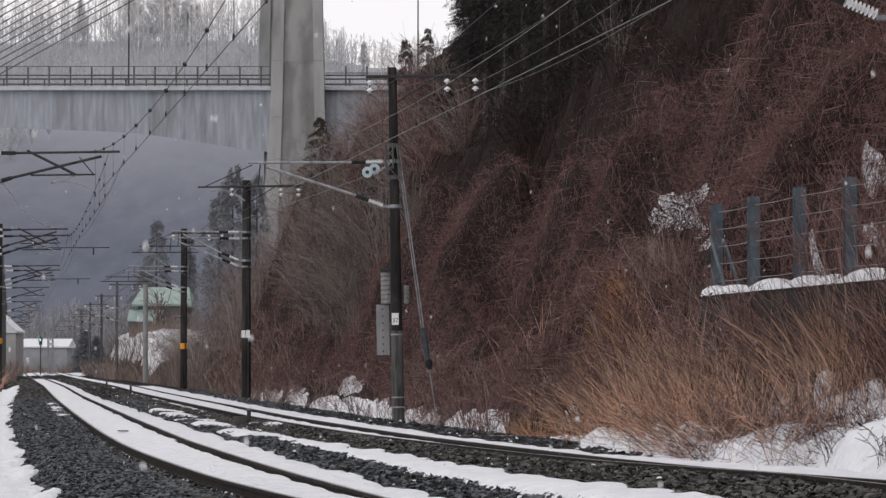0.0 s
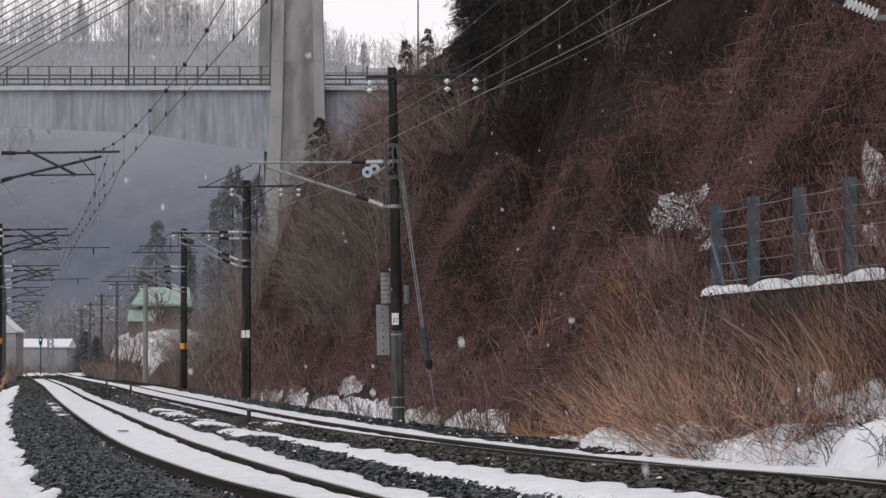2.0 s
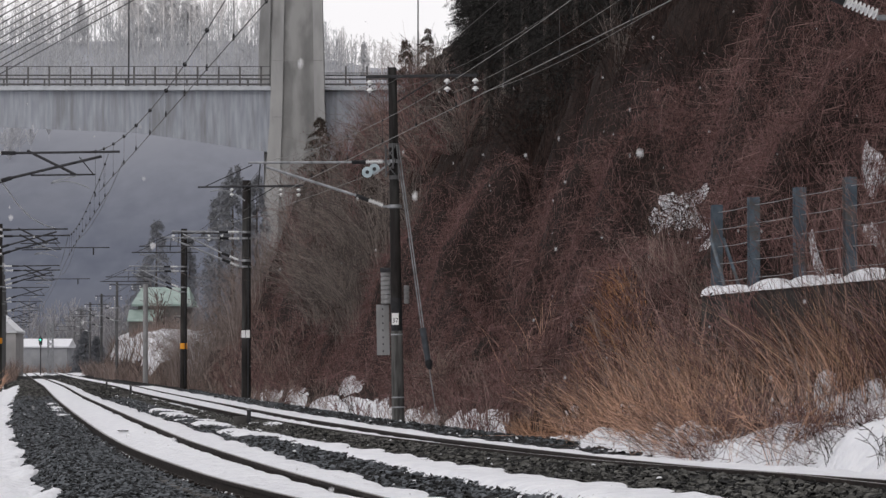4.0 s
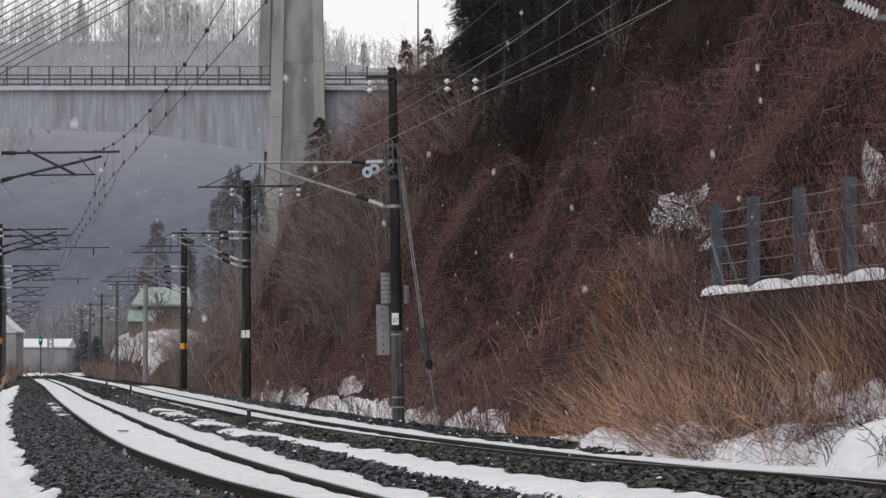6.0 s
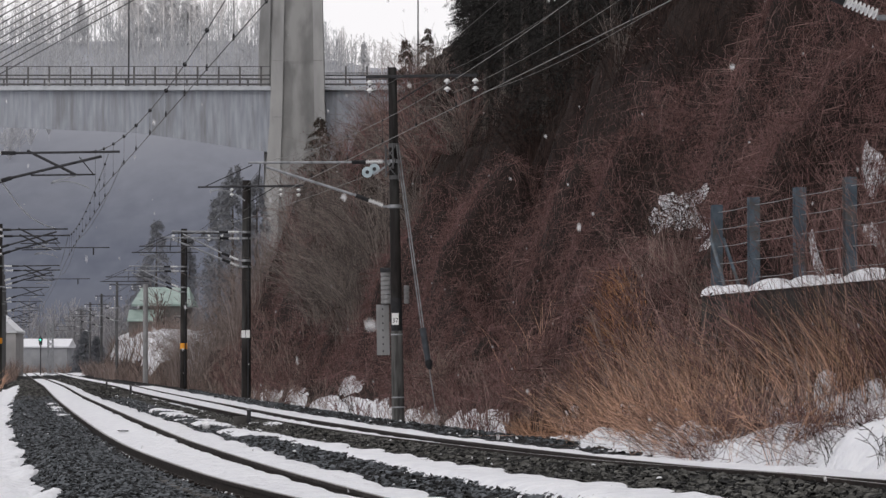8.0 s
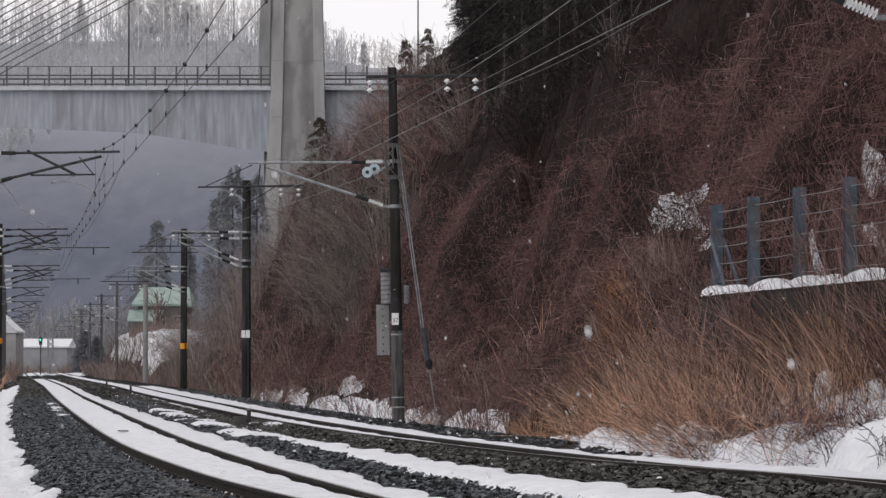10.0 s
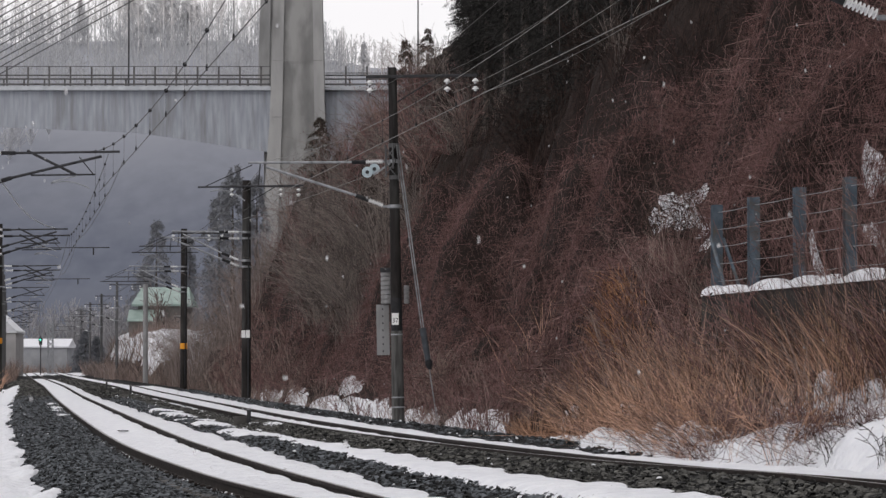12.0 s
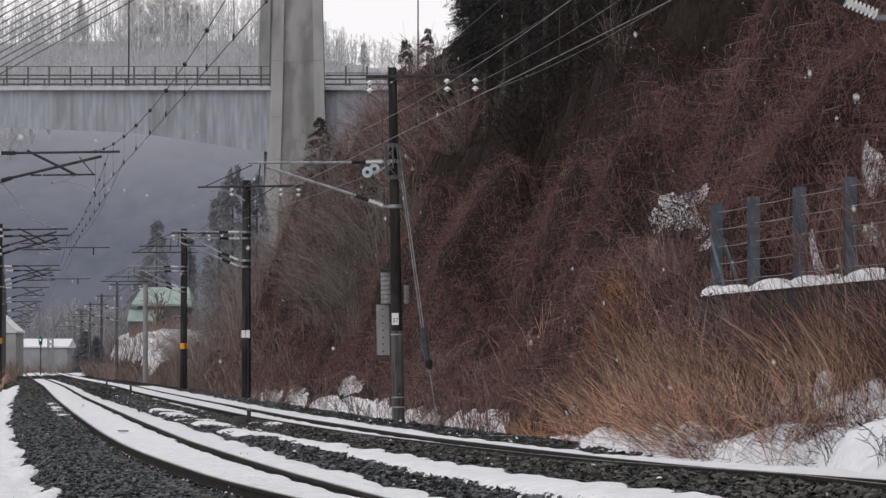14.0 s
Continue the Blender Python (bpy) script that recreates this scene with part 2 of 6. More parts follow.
def tubes(name, paths, radii, material, sides=3):
    """Many thin stems in one mesh. paths: (N, K, 3), radii: (N, K)."""
    paths, radii = np.asarray(paths, float), np.asarray(radii, float)
    N, K, _ = paths.shape
    tan = np.gradient(paths, axis=1)
    tan /= np.linalg.norm(tan, axis=2, keepdims=True) + 1e-9
    ref = np.where(np.abs(tan[..., 2:3]) > 0.9, np.array([1.0, 0, 0]), np.array([0, 0, 1.0]))
    n1 = np.cross(tan, ref)
    n1 /= np.linalg.norm(n1, axis=2, keepdims=True) + 1e-9
    n2 = np.cross(tan, n1)
    ang = np.arange(sides) * 2 * np.pi / sides
    ring = (np.cos(ang)[:, None] * n1[:, :, None, :] + np.sin(ang)[:, None] * n2[:, :, None, :])
    V = (paths[:, :, None, :] + radii[:, :, None, None] * ring).reshape(-1, 3)
    base = (np.arange(N)[:, None, None] * K + np.arange(K - 1)[None, :, None]) * sides
    i = np.arange(sides)[None, None, :]
    j = (i + 1) % sides
    F = np.stack([base + i, base + j, base + sides + j, base + sides + i], -1).reshape(-1, 4)
    return mesh_np(name, V, F, material, sides > 4)


def ribbons(name, paths, widths, side, material):
    """Many grass blades in one mesh: folded strips. paths (N, K, 3), widths (N, K), side (N, 3)."""
    N, K, _ = paths.shape
    off = side[:, None, :] * widths[..., None]
    V = np.stack([paths - off, paths + off], 2).reshape(-1, 3)
    base = (np.arange(N)[:, None] * K + np.arange(K - 1)[None, :]) * 2
    F = np.stack([base, base + 1, base + 3, base + 2], -1).reshape(-1, 4)
    return mesh_np(name, V, F, material)


RNG = np.random.default_rng(7)


def vnoise(x, y, seed=0, octaves=3):
    """Smooth value noise, about -1..1, on arrays."""
    out, amp, tot = 0, 1.0, 0
    x, y = np.asarray(x, float), np.asarray(y, float)
    for o in range(octaves):
        xi, yi = np.floor(x), np.floor(y)
        fx, fy = x - xi, y - yi
        fx, fy = fx * fx * (3 - 2 * fx), fy * fy * (3 - 2 * fy)

        def h(a, b):
            v = np.sin(a * 127.1 + b * 311.7 + seed * 74.7 + o * 19.3) * 43758.5453
            return 2 * (v - np.floor(v)) - 1
        out = out + amp * ((h(xi, yi) * (1 - fx) + h(xi + 1, yi) * fx) * (1 - fy) + (h(xi, yi + 1) * (1 - fx) + h(xi + 1, yi + 1) * fx) * fy)
        tot += amp
        amp *= 0.5
        x, y = x * 2.03 + 5.2, y * 2.03 + 1.7
    return out / tot


def smooth(a, b, v):
    t = np.clip((v - a) / (b - a), 0, 1)
    return t * t * (3 - 2 * t)


# ---- the line of the railway: near track A, far track B; s runs along A, u across to the right of A ----
S_LINE = np.arange(-60.0, 1500.0, 1.0)
CURV = np.interp(S_LINE, [0, 30, 60, 100, 160, 175], [-3.022, -1.518, -0.125, -0.165, 0.13, 0.0]) * 1e-3
HEAD = np.radians(14.091) + np.cumsum(CURV) - np.cumsum(CURV)[59]
X_LINE = np.cumsum(-np.sin(HEAD))
Y_LINE = np.cumsum(np.cos(HEAD))
X_LINE += 2.928 - X_LINE[59]
Y_LINE += 12.0 - Y_LINE[59]


def on_line(s, u=0.0):
    th = np.interp(s, S_LINE, HEAD)
    return np.interp(s, S_LINE, X_LINE) + u * np.cos(th), np.interp(s, S_LINE, Y_LINE) + u * np.sin(th)


def rise(s):
    return np.interp(s, [14, 24, 40, 80, 150, 250, 400], [0.03, 0, -0.001, 0.134, 0.308, 0.345, 0.6])


def gap(s):
    return np.interp(s, [20, 80, 200, 400], [4.07, 3.936, 3.915, 3.903])


def lift(s):
    return np.interp(s, [13, 20, 60, 120, 250], [0.3, 0.23, 0.061, -0.014, 0.01])


def cant(s, far):
    return np.interp(s, [14, 22, 35, 50, 75, 110, 200], [0.08, 0.074, 0.057, 0.045, 0.02, 0, 0] if far else [0.1, 0.012, -0.06, -0.103, -0.078, -0.028, -0.01])


def su_of(X, Y):
    """Along and across coordinates of plan points."""
    s = np.interp(Y, Y_LINE, S_LINE)
    for _ in range(3):
        th = np.interp(s, S_LINE, HEAD)
        dx, dy = X - np.interp(s, S_LINE, X_LINE), Y - np.interp(s, S_LINE, Y_LINE)
        s = s + (-np.sin(th) * dx + np.cos(th) * dy)
    th = np.interp(s, S_LINE, HEAD)
    dx, dy = X - np.interp(s, S_LINE, X_LINE), Y - np.interp(s, S_LINE, Y_LINE)
    return s, np.cos(th) * dx + np.sin(th) * dy


def bed_z(s, u):
    """Top of the ballast."""
    z = rise(s) - 0.17 + lift(s) * smooth(0.9, 3.2, u)
    z = z + 0.09 * np.exp(-((u - 1.95) / 0.45) ** 2) + 0.1 * np.exp(-((u - 6.5) / 0.45) ** 2)
    z = z - 0.03 * np.exp(-((u + 0.85) / 0.3) ** 2) + 0.06 * np.exp(-((u - 3.05) / 0.35) ** 2) + 0.115 * np.exp(-((u - 3.36) / 0.26) ** 2) * smooth(75, 45, s) - 0.42 * smooth(-1.7, -3.0, u) - 0.3 * smooth(6.6, 7.6, u)
    return z


def hill_z(s, u):
    z0 = bed_z(s, u)
    end = 150 + 4.5 * np.maximum(u - 9, 0)
    fade = smooth(end + 20, end - 16, s)
    v = np.maximum(u - 8.3, 0)
    open_hill = np.where(v < 14, 1.22 * v, 17.1 + 0.8 * (v - 14))
    open_hill = np.minimum(open_hill, 34 + 0.1 * v)
    low = 0.55 * np.maximum(u - 7.4, 0)
    shelf = 2.62 + 1.15 * np.maximum(u - 12.2, 0)
    walled = np.where(u < 9.75, low, low + (shelf - low) * smooth(9.75, 10.0, u))
    w = smooth(43.2, 39.5, s)
    z = open_hill * (1 - w) + walled * w
    return z0 + z * fade * (1 + 0.36 * smooth(95, 135, s) * smooth(19, 13.5, u))


def mounds(X, Y):
    """Rounded overgrown mounds with creases between them."""
    big = np.abs(vnoise(X / 2.6 + 0.3 * Y / 5, Y / 6.0, 3, 1)) * 3.6
    mid = np.abs(vnoise(X / 1.1, Y / 2.4, 5, 1)) * 1.4
    return big + mid - 1.3


def clearing(s):
    """Across offset of the snowy clearing that slants up behind the fence."""
    return np.interp(s, [40, 43.4, 44.5, 50, 52.7, 57], [10.7, 10.9, 11.2, 12.15, 12.5, 12.85])


def lumps(s, u, X, Y):
    a = smooth(8.9, 10.8, u) * (1 - smooth(43.5, 40.5, s) * smooth(14.0, 12.0, u)) * smooth(250, 190, s)
    a = a * (1 - 0.95 * np.exp(-((s - 50) / 8.0) ** 4 - ((u - clearing(s)) / 1.1) ** 2))
    return a * (mounds(X, Y) + 0.3 * vnoise(X / 0.5, Y / 0.9, 6, 2))


def ground_z(X, Y):
    s, u = su_of(X, Y)
    z = hill_z(s, u) + lumps(s, u, X, Y)
    z = z + smooth(-3.0, -9.0, u) * 0.25 * vnoise(X / 4, Y / 6, 8, 3)
    # raised yard on which the houses stand
    yard = smooth(-8, -22, X) * smooth(215, 275, Y) * smooth(420, 330, Y)
    z = z + yard * (4.2 + 0.9 * vnoise(X / 2.2, Y / 3.0, 12, 2)) * smooth(7.9, 9.8, u)
    return z


# ---- large structure ----
def build_ground():
    s = np.concatenate([np.arange(-50, 12, 3.0), np.arange(12, 130, 0.4), np.arange(130, 260, 1.5), np.arange(260, 440, 6.0), np.geomspace(440, 1400, 16)])
    u = np.concatenate([-np.geomspace(250, 8, 14), np.arange(-7, 6.8, 0.45), np.arange(6.8, 24, 0.28), np.arange(24, 46, 0.7), np.geomspace(47, 250, 12)])
    S, U = np.meshgrid(s, u, indexing="ij")
    X, Y = on_line(S, U)
    Z = ground_z(X, Y) - 0.03
    n, m = S.shape
    idx = np.arange(n * m).reshape(n, m)
    F = np.stack([idx[:-1, :-1], idx[1:, :-1], idx[1:, 1:], idx[:-1, 1:]], -1).reshape(-1, 4)[:, ::-1]
    me = mesh_np("ground", np.stack([X, Y, Z], -1).reshape(-1, 3), F, SOIL, True)
    tagged(new("ground", me), "brown earth and leaf litter rising into a steep hillside", "ground", kind="structure")


def build_bed():
    s = np.concatenate([np.arange(-20, 120, 0.5), np.arange(120, 420, 3.0)])
    u = np.arange(-3.0, 7.61, 0.2)
    S, U = np.meshgrid(s, u, indexing="ij")
    X, Y = on_line(S, U)
    Z = bed_z(S, U) + 0.012 + 0.03 * vnoise(X / 0.5, Y / 0.5, 2, 2) * smooth(0, 0.3, np.abs(U - 1.95) + 0.3)
    n, m = S.shape
    idx = np.arange(n * m).reshape(n, m)
    F = np.stack([idx[:-1, :-1], idx[1:, :-1], idx[1:, 1:], idx[:-1, 1:]], -1).reshape(-1, 4)[:, ::-1]
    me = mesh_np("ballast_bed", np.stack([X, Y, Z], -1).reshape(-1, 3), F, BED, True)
    tagged(new("ballast_bed", me), "crushed-stone track bed under both tracks, darkened as shade between stones", "ballast", kind="structure")


def rail_z(s, ur, far):
    return rise(s) + (lift(s) if far else 0) - ur / 0.5665 * cant(s, far) / 2


def stones(name, label, n, s0, s1, u0, u1, material, far=0.02):
    """Loose crushed stones, denser where near."""
    s = s0 + (s1 - s0) * RNG.random(n) ** 1.7
    u = u0 + (u1 - u0) * RNG.random(n)
    X, Y = on_line(s, u)
    Z = np.maximum(bed_z(s, u) + 0.012, np.where((u < -0.6) & (u > -1.3), rail_z(s, -0.6, False) - 0.15 - 0.1 * (-0.6 - u), -9))
    size = (0.0145 + 0.019 * RNG.random(n) ** 2) * (1 + 0.45 * smooth(60, 140, Y) + 1.2 * smooth(120, 240, Y))
    octa = np.array([[1, 0, 0], [0, 1, 0], [-1, 0, 0], [0, -1, 0], [0, 0, 1], [0, 0, -1]], float) * 1.45
    V = octa[None] + 0.75 * (RNG.random((n, 6, 3)) - 0.5)
    q = RNG.normal(size=(n, 4))
    q /= np.linalg.norm(q, axis=1, keepdims=True)
    w, x, y, z = q.T
    R = np.stack([np.stack([1 - 2 * (y * y + z * z), 2 * (x * y - w * z), 2 * (x * z + w * y)], -1),
                  np.stack([2 * (x * y + w * z), 1 - 2 * (x * x + z * z), 2 * (y * z - w * x)], -1),
                  np.stack([2 * (x * z - w * y), 2 * (y * z + w * x), 1 - 2 * (x * x + y * y)], -1)], 1)
    V = V * (size[:, None, None] * (0.45 + 0.85 * RNG.random((n, 1, 3))))
    V = np.einsum("nij,nkj->nki", R, V) * np.array([1.15, 1.15, 0.72]) + np.stack([X, Y, Z + size * 0.35], -1)[:, None, :]
    F0 = np.array([[0, 1, 4], [1, 2, 4], [2, 3, 4], [3, 0, 4], [1, 0, 5], [2, 1, 5], [3, 2, 5], [0, 3, 5]])
    F = (np.arange(n)[:, None, None] * 6 + F0[None]).reshape(-1, 3)
    V3 = V.reshape(-1, 3)
    up = np.cross(V3[F[:, 1]] - V3[F[:, 0]], V3[F[:, 2]] - V3[F[:, 0]])
    F = F[up[:, 2] > -0.3 * np.linalg.norm(up, axis=1)]
    tagged(new(name, mesh_np(name, V.reshape(-1, 3), F, material)), label, "ballast", kind="stuff")


def snow_sheet(name, label, s0, s1, ds, u_lo, u_hi, nu, thick, base, rough_lo=0.1, rough_hi=0.1, seed=1, patch=0.0, ends=1.0, edge=0.08, grade=1.0, long=1.0):
    """A lying layer of snow between two wavy edges u_lo(s) and u_hi(s), on the surface base(s, u)."""
    s = s0 + (s1 - s0) * np.linspace(0, 1, int((s1 - s0) / ds)) ** grade
    t = 1 - (1 - np.linspace(0, 1, nu)) ** grade
    S, T = np.meshgrid(s, t, indexing="ij")
    lo, hi = u_lo(S), u_hi(S)
    pad = 0.35 * max(rough_lo, rough_hi)
    U = (lo - pad) + (hi - lo + 2 * pad) * T
    X, Y = on_line(S, U)
    elo = U - lo + rough_lo * vnoise(X / 0.55, Y / 1.1, seed, 4) * 1.3
    ehi = hi - U + rough_hi * vnoise(X / 0.55, Y / 1.1, seed + 3, 4) * 1.3
    e = np.minimum(elo, ehi)
    e = np.minimum(e, ends * np.minimum(S - s0, s1 - S) * 0.2)
    if patch:
        e = np.minimum(e, 0.35 * (vnoise(X / 1.3, Y / (2.6 * long), seed + 9, 3) + patch))
    h = thick * np.where(e > 0, 1 - np.exp(-np.maximum(e, 0) / edge), np.maximum(e * 4, -0.5))
    Z = base(S, U) + h + 0.022 * vnoise(X / 0.3, Y / 0.55, seed + 5, 3) - 0.012
    n, m = S.shape
    idx = np.arange(n * m).reshape(n, m)
    F = np.stack([idx[:-1, :-1], idx[1:, :-1], idx[1:, 1:], idx[:-1, 1:]], -1).reshape(-1, 4)[:, ::-1]
    keep = (e.ravel()[F] > -0.12).any(1)
    V = np.stack([X, Y, Z], -1).reshape(-1, 3)
    return tagged(new(name, mesh_np(name, V, F[keep], SNOW, True)), label, "snow", kind="stuff")


def snow_blob(st, u, ls, wu, thick, base, seed, rag=0.75):
    """One irregular lying patch of snow, thin at its ragged rim."""
    a, b = np.linspace(-1.5, 1.5, 44), np.linspace(-1.5, 1.5, 26)
    A, B = np.meshgrid(a, b, indexing="ij")
    X, Y = on_line(st + A * ls, u + B * wu)
    e = 1 - np.hypot(A, B) + rag * vnoise(X / (0.5 / (1 + rag)), Y / (1.6 + 0.4 * max(ls - 2.0, 0.0)), seed, 4)
    Z = base(st + A * ls, u + B * wu) + thick * np.where(e > 0, 1 - np.exp(-np.maximum(e, 0) * 3), e * 2)
    idx = np.arange(A.size).reshape(A.shape)
    F = np.stack([idx[:-1, :-1], idx[1:, :-1], idx[1:, 1:], idx[:-1, 1:]], -1).reshape(-1, 4)[:, ::-1]
    F = F[(e.ravel()[F] > -0.1).any(1)]
    tagged(new("snow_patch", mesh_np("snow_patch", np.stack([X, Y, Z], -1).reshape(-1, 3), F, SNOW, True)),
           "ragged patch of old snow among dead stems", "snow", kind="stuff")


def build_track(far):
    root = tagged(new("railway_track"), "pair of rusty steel rails on concrete sleepers, half buried in snow", "railway track", "parallel tracks")
    s = np.concatenate([np.arange(-25, 110, 1.0), np.arange(110, 420, 4.0)])
    prof = np.array([[-0.0635, -0.153], [-0.0635, -0.142], [-0.012, -0.122], [-0.009, -0.05], [-0.0325, -0.04], [-0.0325, -0.006], [-0.026, 0],
                     [0.026, 0], [0.0325, -0.006], [0.0325, -0.04], [0.009, -0.05], [0.012, -0.122], [0.0635, -0.142], [0.0635, -0.153]])
    for ur in (-0.5665, 0.5665):
        uc = ur + (gap(s) if far else 0 * s)
        K = len(prof)
        U = uc[:, None] + prof[None, :, 0]
        X, Y = on_line(s[:, None] + 0 * U, U)
        Z = rail_z(s, ur, far)[:, None] + prof[None, :, 1]
        idx = np.arange(len(s) * K).reshape(len(s), K)
        nxt = np.roll(idx, -1, axis=1)
        F = np.stack([idx[:-1], nxt[:-1], nxt[1:], idx[1:]], -1).reshape(-1, 4)
        me = mesh_np("rail", np.stack([X, Y, Z], -1).reshape(-1, 3), F, RAIL)
        me.materials.append(RAILTOP)
        pm = np.tile(np.array([1 if k in (6,) else 0 for k in range(K)]), len(s) - 1)
        me.polygons.foreach_set("material_index", pm.astype(np.int32))
        part("rail", me, root, "worn steel rail with a rusty brown web")
    bm = bmesh.new()
    bmesh.ops.create_cube(bm, size=1.0, matrix=Matrix.Diagonal((2.0, 0.22, 0.17, 1)))
    for v in bm.verts:
        if v.co.z > 0:
            v.co.y *= 0.75
            if abs(v.co.x) > 0.5:
                v.co.x *= 0.985
    bmesh.ops.bevel(bm, geom=bm.edges[:], offset=0.012, segments=1, affect="EDGES")
    sl = bm_mesh("sleeper", bm, SLEEPER)
    bm = bmesh.new()
    bmesh.ops.create_cube(bm, size=1.0, matrix=Matrix.Translation((0, 0, 0.0)) @ Matrix.Diagonal((0.07, 0.11, 0.05, 1)))
    bmesh.ops.bevel(bm, geom=bm.edges[:], offset=0.012, segments=1, affect="EDGES")
    clip = bm_mesh("rail_clip", bm, RAIL)
    for i in range(150):
        si = 8 + i * 0.72
        uc = gap(si) if far else 0.0
        X, Y = on_line(si, uc)
        tilt = math.atan2(cant(si, far), 1.133)
        m = Matrix.Translation((X, Y, float(rail_z(si, 0, far)) - 0.153 - 0.08)) @ Matrix.Rotation(float(np.interp(si, S_LINE, HEAD)), 4, "Z") @ Matrix.Rotation(tilt, 4, "Y")
        sleeper = part("sleeper", sl, root, at=m)
        if i < 70:
            for ur in (-0.66, -0.475, 0.475, 0.66):
                part("rail_clip", clip, sleeper, at=Matrix.Translation((ur, 0, 0.105)))
    return root


build_ground()
build_bed()
stones("ballast_stones", "dark grey crushed stone on the shoulder of the near track", 31000, 12, 115, -2.75, -0.62, STONE)
stones("ballast_stones", "dark crushed stone packed against the near rail", 3200, 11, 40, -1.3, -0.64, STONE)
stones("ballast_stones", "dark crushed stone heaped between the two tracks", 14000, 12, 105, 1.2, 2.5, STONE)
stones("ballast_stones", "olive-grey crushed stone beside the far track", 16500, 9.5, 115, 2.4, 3.48, STONE_BROWN)
stones("ballast_stones", "dark crushed stone along the verge of the far track", 8500, 14, 135, 5.6, 7.3, STONE)
stones("ballast_stones", "dark grey crushed stone far along the near track", 3500, 105, 250, -2.6, -0.65, STONE_BROWN)
stones("ballast_stones", "dark crushed stone far along the space between the tracks", 3500, 100, 250, 1.2, 3.3, STONE_BROWN)
for far in (False, True):
    build_track(far)


def bank_edge(s):
    return np.interp(s, [15, 17, 21, 23, 25, 29, 33, 36, 40], [5.6, 5.75, 6.15, 5.6, 5.75, 6.15, 6.2, 6.55, 6.9])


def bank_z(s, u):
    """Surface under the humped snow of the far verge."""
    d = u - bank_edge(s)
    X, Y = on_line(s, u)
    hump = smooth(0, 0.3, d) * (0.24 + 0.2 * vnoise(s / 0.8, u / 0.7, 91, 2)) * smooth(40, 27, s) + 0.4 * smooth(0.15, 1.5, d) * smooth(26, 20, s)
    return np.maximum(ground_z(X, Y), bed_z(s, 5.7) + 0.04) + hump


